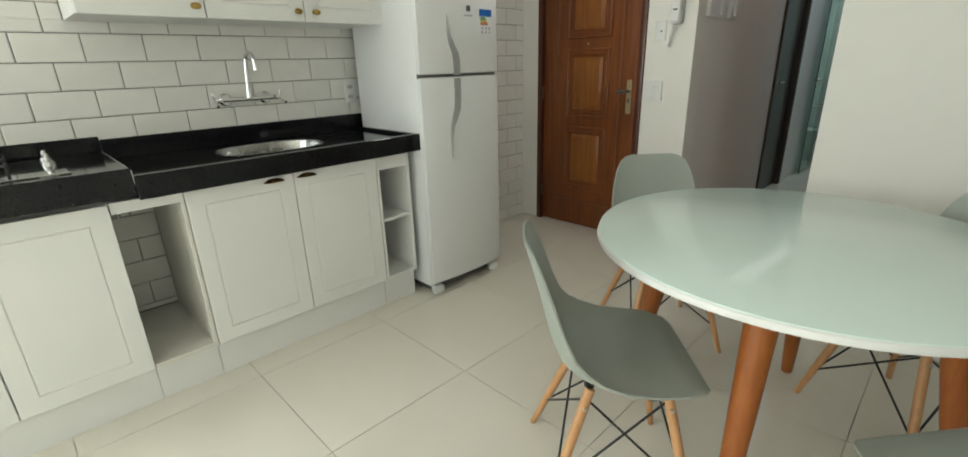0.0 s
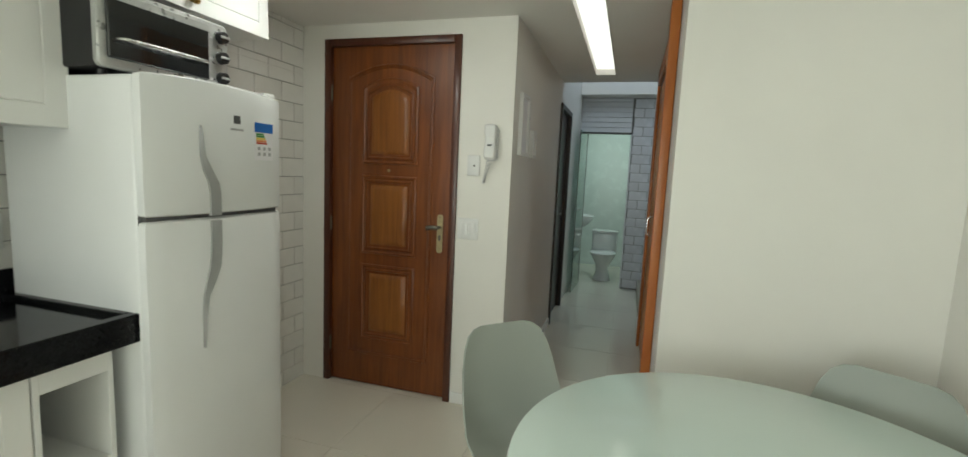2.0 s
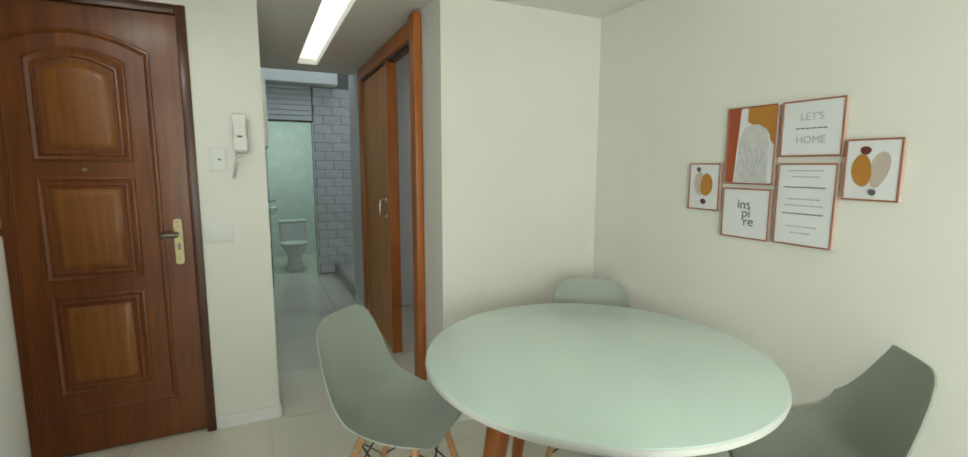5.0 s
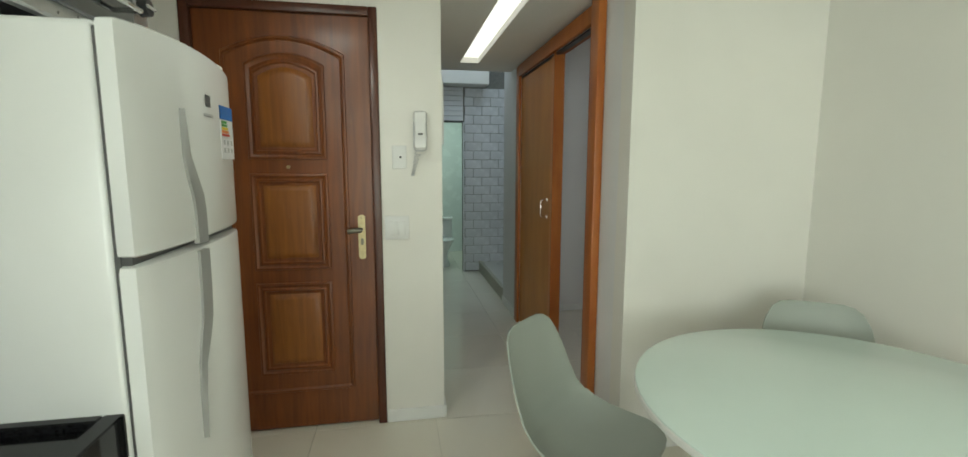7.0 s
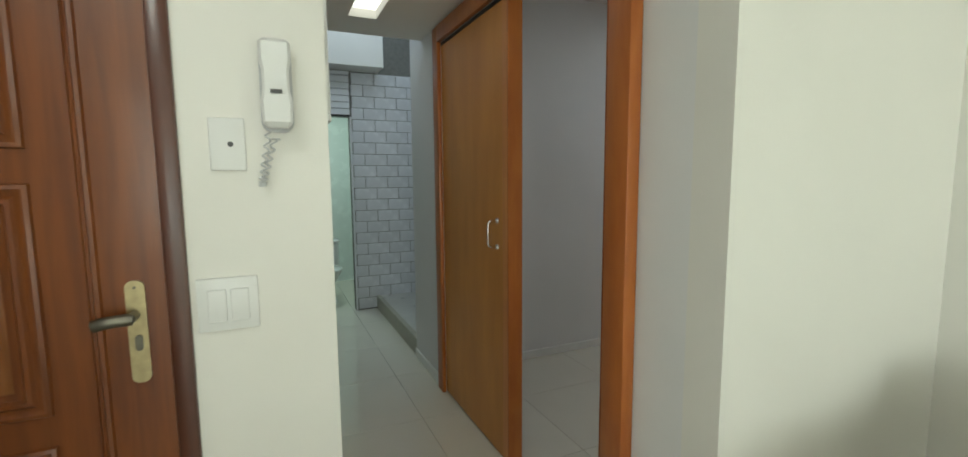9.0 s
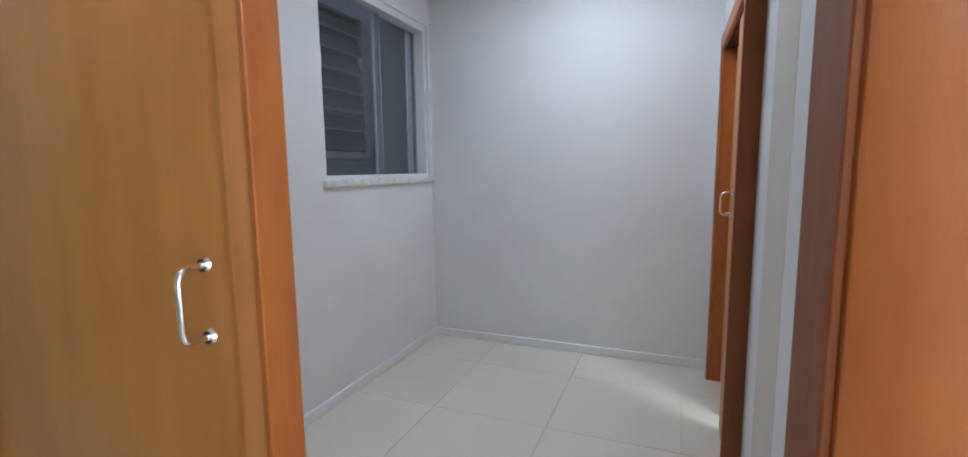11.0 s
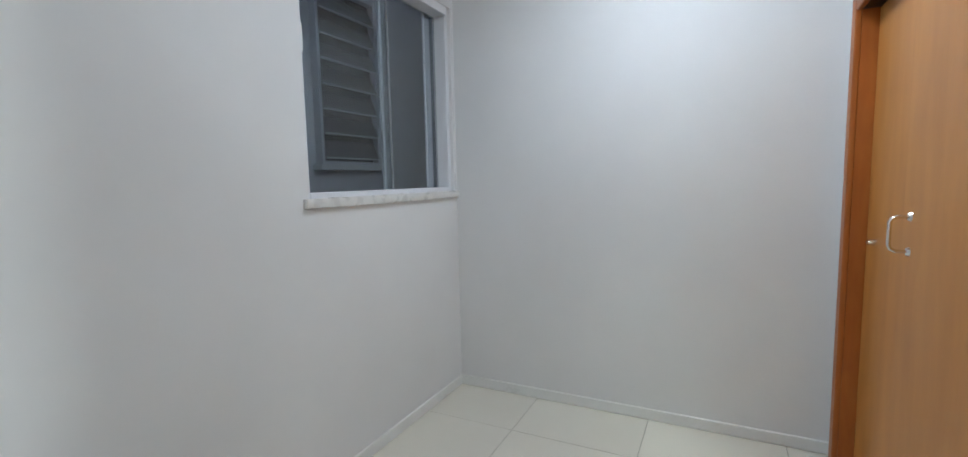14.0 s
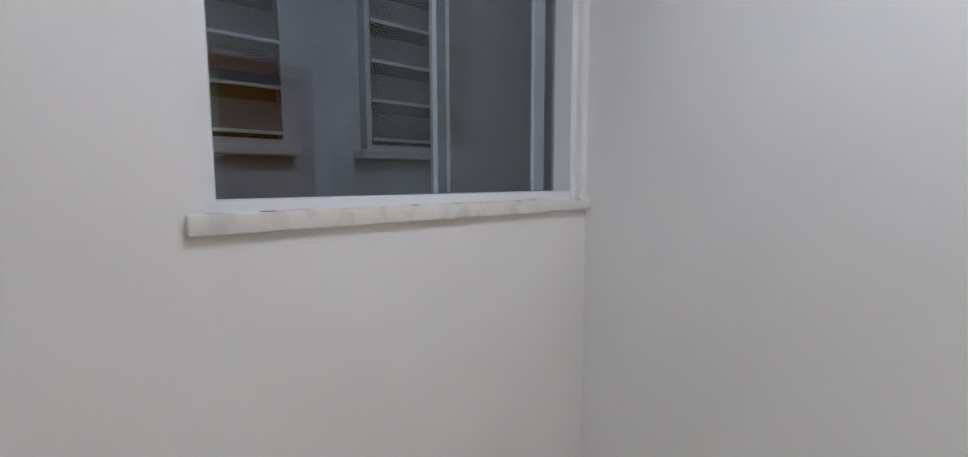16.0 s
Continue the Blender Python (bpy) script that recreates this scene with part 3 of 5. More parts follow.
def rod_join(ob, p, q):
    bm = bmesh.new()
    bm.from_mesh(ob.data)
    inv = AT[ob.name].inverted()
    rod(bm, inv @ Vector(p), inv @ Vector(q), 0.014, 0.011, 18)
    bm.to_mesh(ob.data)
    bm.free()


bedroom_door()


# ---- sliding door in the bedroom's south wall ----
def closet_door():
    d = thing("door_3", 4.1, 2.68, 0)
    tagged(d, "orange wooden sliding door with two leaves in the bedroom wall", "door", kind="structure")
    part("far_trim", box(4.800, 2.69, 0, 4.862, 2.712, 2.01, 0.004), TRIM_WOOD, d)
    part("far_lining", box(4.801, 2.60, 0, 4.8145, 2.69, 1.936), TRIM_WOOD, d)
    part("near_trim", box(3.455, 2.69, 0, 3.485, 2.750, 2.01, 0.004, 2), SHADED_LINING_WOOD, d)
    part("near_casing", box(3.485, 2.69, 0, 3.56, 2.698, 2.01, 0.002), SHADED_LINING_WOOD, d)
    part("head_trim", box(3.56, 2.69, 1.935, 4.800, 2.712, 2.01, 0.004), TRIM_WOOD, d)
    part("track", box(3.56, 2.60, 1.936, 4.815, 2.69, 1.958), WIRE, d, "dark sliding track")
    back = part("rear_leaf", box(4.338, 2.60, 0.010, 4.800, 2.635, 1.935, 0.002), FREIJO, d, "orange veneer leaf")
    m = rod(bmesh.new(), (4.69, 2.635, 1.030), (4.69, 2.655, 1.030), 0.013, 0.011, 18)
    rod(m, (4.69, 2.655, 1.030), (4.69, 2.662, 1.030), 0.007, 0.006)
    part("lock_knob", m, CHROME, back, "small chrome lock knob")
    lead = part("front_leaf", box(3.562, 2.655, 0.010, 4.195, 2.688, 1.932, 0.002), FREIJO, d, "orange veneer leaf")
    pull_handle(lead, 4.130, 2.688, 1.072, 1.172, way=(0, 1))


closet_door()
setting("wall_strip", box(3.00, 2.688, 0.06, 3.265, 2.6908, 2.6), STRIP_BEIGE, "beige vertical strip on the bedroom wall")


# ---- bedroom window ----
def bedroom_window():
    w = thing("window_1", 4.35, 4.68, 1.24)
    tagged(w, "white aluminium sliding window with a clear and a dusty pane", "window", kind="structure")
    x0, x1, z0, z1 = 3.785, 4.945, 1.235, 2.32
    for nm, b in (("side_rail", (x0, 4.66, z0, x0 + 0.028, 4.75, z1)), ("side_rail", (x1 - 0.03, 4.66, z0, x1, 4.75, z1)),
                  ("bottom_rail", (x0 + 0.028, 4.66, z0, x1 - 0.03, 4.75, z0 + 0.028)), ("top_rail", (x0 + 0.028, 4.645, z1 - 0.05, x1 - 0.03, 4.75, z1))):
        part(nm, box(*b, 0.003), ALU, w)
    for nm, a0, a1, y in (("sash", x0 + 0.028, 4.412, 4.695), ("sash", 4.384, x1 - 0.03, 4.725)):
        edge = a1 if y < 4.71 else a0
        half = 0.0015 if y < 4.71 else 0.008
        s = part(nm, box(edge - half, y, z0 + 0.028, edge + half, y + 0.014, z1 - 0.05, 0.001), SASH_EDGE, w, "thin aluminium sash edge")
        p = part("pane", box(a0 + 0.009, y + 0.005, z0 + 0.028, a1 - 0.009, y + 0.010, z1 - 0.05), PANE if y < 4.71 else DUSTY_PANE, s, "glass pane")
        p.visible_shadow = False
    part("mullion", box(4.80, 4.735, z0 + 0.028, 4.86, 4.75, z1 - 0.05, 0.004), ALU, w, "fixed white upright")
    part("latch", slab_y(bmesh.new(), outline(3.795, 1.82, 3.828, 1.94, r=0.012), 4.672, 4.697), WHITE_PLASTIC, w, "white plastic latch")
    part("sill", box(3.755, 4.618, 1.200, 4.972, 4.66, 1.240, 0.005, 2), SILL, w, "pale marble sill")
    for a0, a1, m in ((3.885, 3.912, INK), (4.372, 4.40, KERB)):
        part("stain", box(a0, 4.626, 1.2395, a1, 4.638, 1.2412), m, w, "small dirt mark on the sill")


bedroom_window()


def louvre_window(x0, x1, z0, z1, y):
    w = thing("shaft_window", (x0 + x1) / 2, y, z0, 0, "dark louvred glass window across the light shaft", "window")
    # no real opening: a black sheet stands in for the unlit room
    part("dark_opening", box(x0, y - 0.006, z0, x1, y - 0.001, z1), BLACK_SHEET, w)
    m = bmesh.new()
    for b in ((x0 - 0.02, y - 0.05, z0 - 0.02, x1 + 0.02, y, z0), (x0 - 0.02, y - 0.05, z1, x1 + 0.02, y, z1 + 0.02), (x0 - 0.02, y - 0.05, z0, x0, y, z1), (x1, y - 0.05, z0, x1 + 0.02, y, z1)):
        bx(m, *b)
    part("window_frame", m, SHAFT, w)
    k = int((z1 - z0) / 0.125)
    for i in range(k):
        z = z0 + 0.02 + i * (z1 - z0 - 0.02) / k
        m = loft(bmesh.new(), [[(x, y - 0.01 - 0.05, z), (x, y - 0.015, z + 0.10), (x, y - 0.011, z + 0.10), (x, y - 0.055, z)] for x in (x0, x1)])
        s = part("louvre", m, SLAT_GLASS, w, "tilted dusty glass slat")
        part("louvre_edge", box(x0, y - 0.064, z - 0.005, x1, y - 0.054, z + 0.004), SLAT_EDGE, s)
    part("window_ledge", box(x0 - 0.05, y - 0.07, z0 - 0.05, x1 + 0.05, y, z0 - 0.02, 0.003), SLAT_EDGE, w)


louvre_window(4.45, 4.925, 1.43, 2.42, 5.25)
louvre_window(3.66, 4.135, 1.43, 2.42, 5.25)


# ---- kitchen ----
def cabinet_front(parent, name, y0, z0, y1, z1, xb, xf, margin=0.06):
    return part(name, routed_x(bmesh.new(), y0, z0, y1, z1, xb, xf, margin), MDF, parent)


def cup_pull(parent, y, z, x):
    m = bmesh.new()
    n, rings = 14, []
    for k in range(7):
        s = k / 6
        a = radians(90 * s)
        rings.append([(x + 0.002 + 0.020 * math.sin(math.pi * i / n) ** 0.6 * math.sin(a), y + 0.045 * math.cos(math.pi * i / n) * (0.72 + 0.28 * math.sin(a)),
                       z + 0.016 * math.cos(a) * (0.35 + 0.65 * math.sin(math.pi * i / n))) for i in range(n + 1)])
    loft(m, rings, False, False, closed=False)
    bmesh.ops.solidify(m, geom=m.faces, thickness=0.0015)
    part("cup_pull", m, BRONZE, parent, "dark bronze cup pull")


def round_knob(parent, y, z, x):
    m = bmesh.new()
    rings = []
    for r, d in ((0.006, 0), (0.005, 0.010), (0.011, 0.013), (0.015, 0.019), (0.013, 0.025), (0.006, 0.028)):
        rings.append([(x + d, y + 1.35 * r * math.cos(2 * math.pi * i / 18), z + 0.85 * r * math.sin(2 * math.pi * i / 18)) for i in range(18)])
    part("knob", loft(m, rings), BRASS, parent, "aged brass knob")


BF, BT, BB = 0.685, 0.836, 0.160          # base cabinets: front, top, bottom of the fronts


def base_unit(y0, y1, doors, label, pulls):
    c = thing("base_cabinet", 0.34, (y0 + y1) / 2, 0, 0, label, "kitchen cabinet", "white base cabinets")
    m = box(0.124, y0, BB, BF - 0.02, y0 + 0.015, BT)
    bx(m, 0.124, y1 - 0.015, BB, BF - 0.02, y1, BT)
    bx(m, 0.124, y0 + 0.015, BB, BF - 0.02, y1 - 0.015, BB + 0.015)
    bx(m, 0.124, y0 + 0.015, BB + 0.015, 0.134, y1 - 0.015, BT)
    part("body", m, MDF_IN, c)
    for a, b in doors:
        f = cabinet_front(c, "cabinet_door", a + 0.002, BB, b - 0.002, BT - 0.004, BF - 0.019, BF)
        for y, z in pulls:
            if a < y < b:
                cup_pull(f, y, z, BF)
    part("plinth", box(0.18, y0, 0.0, 0.650, y1, BB - 0.002), MDF, c)
    return c


base_unit(-0.80, 0.006, ((-0.80, -0.39), (-0.39, 0.006)), "white routed-front base cabinet under the cooktop", ())
base_unit(0.238, 1.088, ((0.238, 0.667), (0.667, 1.088)), "white base cabinet with two routed doors and bronze cup pulls", ((0.579, 0.806), (0.727, 0.806)))


def open_niche():
    c = thing("appliance_niche", 0.34, 0.12, 0, 0, "open white appliance niche showing tiles and pipes behind", "kitchen cabinet")
    part("top_rail", box(0.18, 0.008, 0.793, BF - 0.006, 0.236, BT, 0.002), MDF, c)
    part("side_panel", box(0.124, 0.222, BB + 0.016, BF - 0.004, 0.236, 0.793, 0.001), MDF_IN, c)
    part("bottom_panel", box(0.124, 0.008, BB, BF - 0.004, 0.236, BB + 0.016, 0.001), MDF_IN, c)
    part("plinth", box(0.18, 0.008, 0.0, 0.650, 0.236, BB - 0.002), MDF, c)
    t = thing("water_tap", 0.124, 0.10, 0.66, 0, "small chrome water tap and drain pipe on the tiles", "tap")
    m = rod(bmesh.new(), (0.122, 0.075, 0.70), (0.20, 0.075, 0.70), 0.011)
    rod(m, (0.185, 0.075, 0.72), (0.185, 0.075, 0.66), 0.010, 0.008)
    part("tap_body", m, CHROME, t)
    part("tap_wheel", rod(bmesh.new(), (0.20, 0.075, 0.70), (0.218, 0.075, 0.70), 0.017, 0.014), CHROME, t)
    part("drain_pipe", tube(bmesh.new(), [(0.13, 0.15, 0.79), (0.17, 0.155, 0.75), (0.21, 0.165, 0.70)], 0.009), STEEL, t, "grey drain hose")


open_niche()


def open_shelf():
    c = thing("open_shelf_unit", 0.34, 1.18, 0, 0, "white open shelf unit with two empty compartments", "shelf unit")
    y0, y1 = 1.090, 1.290
    part("side_panel", box(0.124, y0, BB, BF, y0 + 0.015, BT, 0.001), MDF, c)
    part("side_panel", box(0.124, y1 - 0.015, BB, BF, y1, BT, 0.001), MDF, c)
    part("top_panel", box(0.124, y0 + 0.015, 0.765, BF, y1 - 0.015, BT, 0.001), MDF, c)
    part("shelf", box(0.134, y0 + 0.015, 0.487, BF - 0.004, y1 - 0.015, 0.503, 0.001), MDF, c)
    part("bottom_panel", box(0.124, y0 + 0.015, BB, BF, y1 - 0.015, BB + 0.017, 0.001), MDF, c)
    part("back_panel", box(0.124, y0 + 0.015, BB + 0.017, 0.134, y1 - 0.015, 0.765), MDF_IN, c)
    part("plinth", box(0.18, y0, 0.0, 0.650, y1, BB - 0.002), MDF, c)


open_shelf()


def worktop():
    c = thing("granite_worktop", 0.42, 0.7, 0.84, 0, "polished black granite worktop with raised rim and backsplash", "worktop")
    z, xw, xf = 0.910, 0.122, 0.735
    # slab with an oval cut for the sink
    cx, cy, ax, ay = 0.400, 0.70, 0.160, 0.235
    n = 40
    hole = [(cx + ax * math.copysign(abs(math.cos(2 * math.pi * i / n)) ** 0.75, math.cos(2 * math.pi * i / n)),
             cy + ay * math.copysign(abs(math.sin(2 * math.pi * i / n)) ** 0.75, math.sin(2 * math.pi * i / n))) for i in range(n)]
    def to_edge(p):
        dx, dy = p[0] - cx, p[1] - cy
        t = min((0.70 - cx) / dx if dx > 1e-6 else (xw - cx) / dx if dx < -1e-6 else 9, (1.315 - cy) / dy if dy > 1e-6 else (0.094 - cy) / dy if dy < -1e-6 else 9)
        return (cx + t * dx, cy + t * dy)
    outer = [to_edge(p) for p in hole]
    for corner in ((xw, 0.094), (0.70, 0.094), (0.70, 1.315), (xw, 1.315)):
        k = min(range(n), key=lambda i: math.hypot(outer[i][0] - corner[0], outer[i][1] - corner[1]))
        outer[k] = corner
    m = bmesh.new()
    loft(m, [[(x, y, z - 0.02) for x, y in hole], [(x, y, z) for x, y in hole], [(x, y, z) for x, y in outer], [(x, y, z - 0.02) for x, y in outer]], False, False)
    part("slab", m, GRANITE, c, smooth=False)
    part("front_apron", box(0.700, 0.094, 0.839, xf, 1.352, 0.926, 0.003), GRANITE, c)
    part("side_rim", box(xw, 1.315, 0.839, 0.700, 1.352, 0.926, 0.003), GRANITE, c)
    part("backsplash", box(xw, 0.094, z, xw + 0.02, 1.40, 0.998, 0.002), GRANITE, c)
    part("cooktop_slab", box(xw, -0.82, 0.925, 0.700, 0.090, 0.948, 0.002), GRANITE, c)
    part("front_apron", box(0.700, -0.82, 0.856, xf, 0.090, 0.955, 0.003), GRANITE, c)
    part("backsplash", box(xw, -0.82, 0.948, xw + 0.02, 0.090, 1.012, 0.002), GRANITE, c)
    part("joint", box(0.150, 0.0905, 0.90, xf + 0.0005, 0.0920, 0.9485), STONE, c, "pale grey joint line")
    # steel bowl
    s = thing("sink", cx, cy, z, 0, "oval stainless steel sink set into black granite", "sink")
    m = bmesh.new()
    def ring(k, zz):
        return [(cx + (x - cx) * k, cy + (y - cy) * k, zz) for x, y in hole]
    loft(m, [ring(1.035, z + 0.002), ring(1.0, z + 0.003), ring(0.97, z - 0.002), ring(0.94, z - 0.05), ring(0.88, z - 0.12), ring(0.70, z - 0.15), ring(0.15, z - 0.157)], False, True)
    part("bowl", m, STEEL, s)
    part("drain", rod(bmesh.new(), (cx, cy, z - 0.157), (cx, cy, z - 0.152), 0.035, 0.03, 20), CHROME, s)


worktop()


def cooktop():
    z = 0.948
    c = thing("gas_cooktop", 0.42, -0.40, z, 0, "black glass gas cooktop with steel burners set in granite", "cooktop")
    part("glass_plate", box(0.20, -0.74, z, 0.66, -0.06, z + 0.007, 0.003), OVEN_GLASS, c)
    part("trim", box(0.654, -0.74, z, 0.664, -0.06, z + 0.011, 0.002), STEEL, c)
    for x, y, r in ((0.32, -0.60, 0.045), (0.32, -0.28, 0.038), (0.53, -0.60, 0.038), (0.53, -0.28, 0.045)):
        part("burner", turned(bmesh.new(), x, y, [(r, z + 0.007), (r, z + 0.017), (r * 0.8, z + 0.024), (r * 0.75, z + 0.034), (r * 0.2, z + 0.036)], 24), STEEL, c)
        for k in range(4):
            a = radians(45 + 90 * k)
            part("pot_support", tube(bmesh.new(), [(x + 0.10 * math.cos(a), y + 0.10 * math.sin(a), z + 0.007), (x + 0.10 * math.cos(a), y + 0.10 * math.sin(a), z + 0.046), (x + 0.03 * math.cos(a), y + 0.03 * math.sin(a), z + 0.046)], 0.004, 8), WIRE, c, "black wire pot support")
    for x in (0.30, 0.42):
        part("control_knob", turned(bmesh.new(), x, -0.10, [(0.020, z + 0.007), (0.018, z + 0.022), (0.010, z + 0.024), (0.008, z + 0.048), (0.003, z + 0.051)], 20), STEEL, c)


cooktop()


def faucet():
    f = thing("wall_faucet", 0.02, 0.76, 1.11, 0, "chrome wall-mounted kitchen faucet with swivel spout and two handles", "faucet")
    m = rod(bmesh.new(), (0.055, 0.63, 1.108), (0.055, 0.875, 1.108), 0.011)
    for y in (0.66, 0.855):
        rod(m, (0.010, y, 1.108), (0.055, y, 1.108), 0.012)
    part("mixer_body", m, CHROME, f)
    for y in (0.66, 0.855):
        part("wall_flange", rod(bmesh.new(), (0.010, y, 1.108), (0.022, y, 1.108), 0.032, 0.022, 22), CHROME, f)
    for y, s in ((0.62, -1), (0.885, 1)):
        m = rod(bmesh.new(), (0.055, y, 1.108), (0.055, y + s * 0.022, 1.108), 0.014, 0.010)
        tube(m, [(0.055, y + s * 0.016, 1.108), (0.085, y + s * 0.024, 1.095), (0.115, y + s * 0.030, 1.083)], 0.006, 8)
        tube(m, [(0.055, y + s * 0.016, 1.108), (0.055, y + s * 0.026, 1.125), (0.055, y + s * 0.032, 1.145)], 0.006, 8)
        part("tap_handle", m, CHROME, f)
    m = rod(bmesh.new(), (0.055, 0.76, 1.115), (0.055, 0.76, 1.150), 0.016, 0.012)
    pts = [(0.055, 0.76, 1.15), (0.058, 0.762, 1.22), (0.065, 0.768, 1.29)]
    pts += [(0.065 + 0.036 * (1 - math.cos(radians(a))), 0.768 + 0.006 * (1 - math.cos(radians(a))), 1.29 + 0.034 * math.sin(radians(a))) for a in range(30, 181, 25)]
    pts += [(0.138, 0.781, 1.262)]
    tube(m, pts, 0.0095, 12)
    part("spout", m, CHROME, f)
    part("spout_tip", rod(bmesh.new(), (0.138, 0.781, 1.266), (0.139, 0.781, 1.243), 0.012), CHROME, f)
    f.location += Vector((0.111, -0.033, 0.017))


faucet()


def upper_cabinets():
    for y0, y1, ends in ((0.092, 0.507, (0.470,)), (0.507, 1.347, (0.887, 0.972))):
        c = thing("wall_cabinet", 0.3, (y0 + y1) / 2, 1.464, 0, "white routed-front wall cabinet with small brass knobs", "kitchen cabinet", "white wall cabinets")
        part("body", box(0.122, y0, 1.466, 0.464, y1, 2.215, 0.001), MDF, c)
        doors = ((y0, y1),) if y1 - y0 < 0.6 else ((y0, 0.923), (0.923, y1))
        for a, b in doors:
            f = cabinet_front(c, "cabinet_door", a + 0.002, 1.463, b - 0.002, 2.212, 0.465, 0.484, 0.062)
            for k in ends:
                if a < k < b:
                    round_knob(f, k, 1.505, 0.484)
    c = thing("bridge_cabinet", 0.3, 1.75, 1.934, 0, "white flip-up cabinet bridging over the fridge", "kitchen cabinet")
    part("body", box(0.122, 1.350, 1.936, 0.487, 2.145, 2.215, 0.001), MDF, c)
    f = cabinet_front(c, "cabinet_door", 1.352, 1.933, 2.143, 2.212, 0.488, 0.507, 0.055)
    round_knob(f, 1.75, 1.968, 0.507)
    part("filler", box(0.15, 0.10, 2.215, 0.44, 2.14, 2.2245), MDF, c)


upper_cabinets()
single("niche_backing", box(0.122, 1.35, 1.60, 0.13, 1.90, 1.930), BLACK_SHEET, "black backing board behind the toaster oven", "board")


# ---- fridge ----
def fridge():
    y0, y1, xb, xf = 1.332, 1.884, 0.15, 0.715
    c = thing("refrigerator", 0.45, 1.608, 0, 0, "white two-door refrigerator with grey curved grips", "refrigerator")
    part("body", box(xb, y0 + 0.004, 0.045, xf, y1 - 0.004, 1.622, 0.012, 3), FRIDGE, c)
    def front(u):
        s = (u - (y0 + y1) / 2) / ((y1 - y0) / 2)
        return 0.750 + 0.027 * (1 - s * s) ** 0.75
    def door(name, z0, z1, crown):
        n, rings = 22, []
        rows = [(z0, 0.012), (z0 + 0.004, 0.003), (z0 + 0.010, 0.0), (z1 - 0.012, 0.0), (z1 - 0.004, 0.004), (z1, 0.014)]
        for z, d in rows:
            ring = [(xf + 0.008, y0 + d, z)]
            for i in range(n + 1):
                u = y0 + d + (y1 - y0 - 2 * d) * i / n
                ring.append((front(min(max(u, y0 + 1e-4), y1 - 1e-4)) - d * 0.7, u, z + (crown * (1 - ((u - 1.608) / 0.276) ** 2) if z > z1 - 0.02 else 0)))
            ring.append((xf + 0.008, y1 - d, z))
            rings.append(ring)
        return part(name, loft(bmesh.new(), rings), FRIDGE, c)
    low = door("fridge_door", 0.075, 1.201, 0.0)
    top = door("freezer_door", 1.215, 1.626, 0.012)
    part("gasket", box(xf, y0 + 0.006, 0.08, xf + 0.009, y1 - 0.006, 1.61), GASKET, c)
    part("door_gap", box(xf + 0.005, y0 + 0.012, 1.199, 0.740, y1 - 0.012, 1.217), GASKET, c)
    def grip(parent, spine):
        m = bmesh.new()
        rings = []
        for yl, yr, z in spine:
            rings.append([(front(yl) - 0.004, yl, z), (front(yl) + 0.005, yl + 0.003, z), (front(yr) + 0.011, yr - 0.006, z), (front(yr) - 0.004, yr, z)])
        part("grip", loft(m, rings), FRIDGE_GREY, parent, "grey curved door grip")
    grip(top, [(1.497, 1.505, 1.495), (1.496, 1.510, 1.46), (1.497, 1.518, 1.40), (1.505, 1.540, 1.36), (1.524, 1.566, 1.315), (1.530, 1.572, 1.28), (1.531, 1.573, 1.209)])
    grip(low, [(1.531, 1.573, 1.193), (1.530, 1.572, 1.10), (1.524, 1.567, 1.04), (1.508, 1.545, 0.99), (1.497, 1.520, 0.945), (1.494, 1.510, 0.88), (1.494, 1.503, 0.775)])
    # plain badge and energy label
    part("badge", box(front(1.648) - 0.001, 1.634, 1.515, front(1.648) + 0.0015, 1.662, 1.542), INK, top, "small dark square badge")
    part("badge_line", box(front(1.648) - 0.001, 1.620, 1.492, front(1.648) + 0.0012, 1.676, 1.499), PALE_INK, top)
    lab = part("energy_label", slab_x(bmesh.new(), [(1.731, 1.396), (1.820, 1.396), (1.820, 1.530), (1.731, 1.530)], front(1.82) - 0.004, front(1.731) + 0.0015), PAPER, top, "paper energy label with coloured bars")
    xo = front(1.731) + 0.0022
    part("label_band", box(xo - 0.002, 1.731, 1.496, xo, 1.820, 1.530), BLUE_INK, lab)
    for i, (mt, w) in enumerate(((GREEN_INK, 0.036), (GREEN_INK, 0.040), (YELLOW_INK, 0.045), (ORANGE_INK, 0.049), (RED_INK, 0.053))):
        part("label_bar", box(xo - 0.002, 1.738, 1.486 - 0.008 * i, xo, 1.738 + w, 1.4925 - 0.008 * i), mt, lab)
    for i in range(2):
        for j in range(3):
            part("label_mark", box(xo - 0.002, 1.745 + 0.026 * j, 1.412 + 0.020 * i, xo, 1.757 + 0.026 * j, 1.424 + 0.020 * i), PALE_INK, lab)
    for y in (y0 + 0.045, y1 - 0.045):
        part("foot", box(xf - 0.01, y - 0.035, 0.0, 0.752, y + 0.035, 0.05, 0.012, 2), WHITE_PLASTIC, c)
        part("foot", box(xb + 0.03, y - 0.02, 0.0, xb + 0.08, y + 0.02, 0.045, 0.004), GASKET, c)
    part("kick_panel", box(xb + 0.08, y0 + 0.02, 0.02, xf - 0.012, y1 - 0.02, 0.046), GASKET, c)
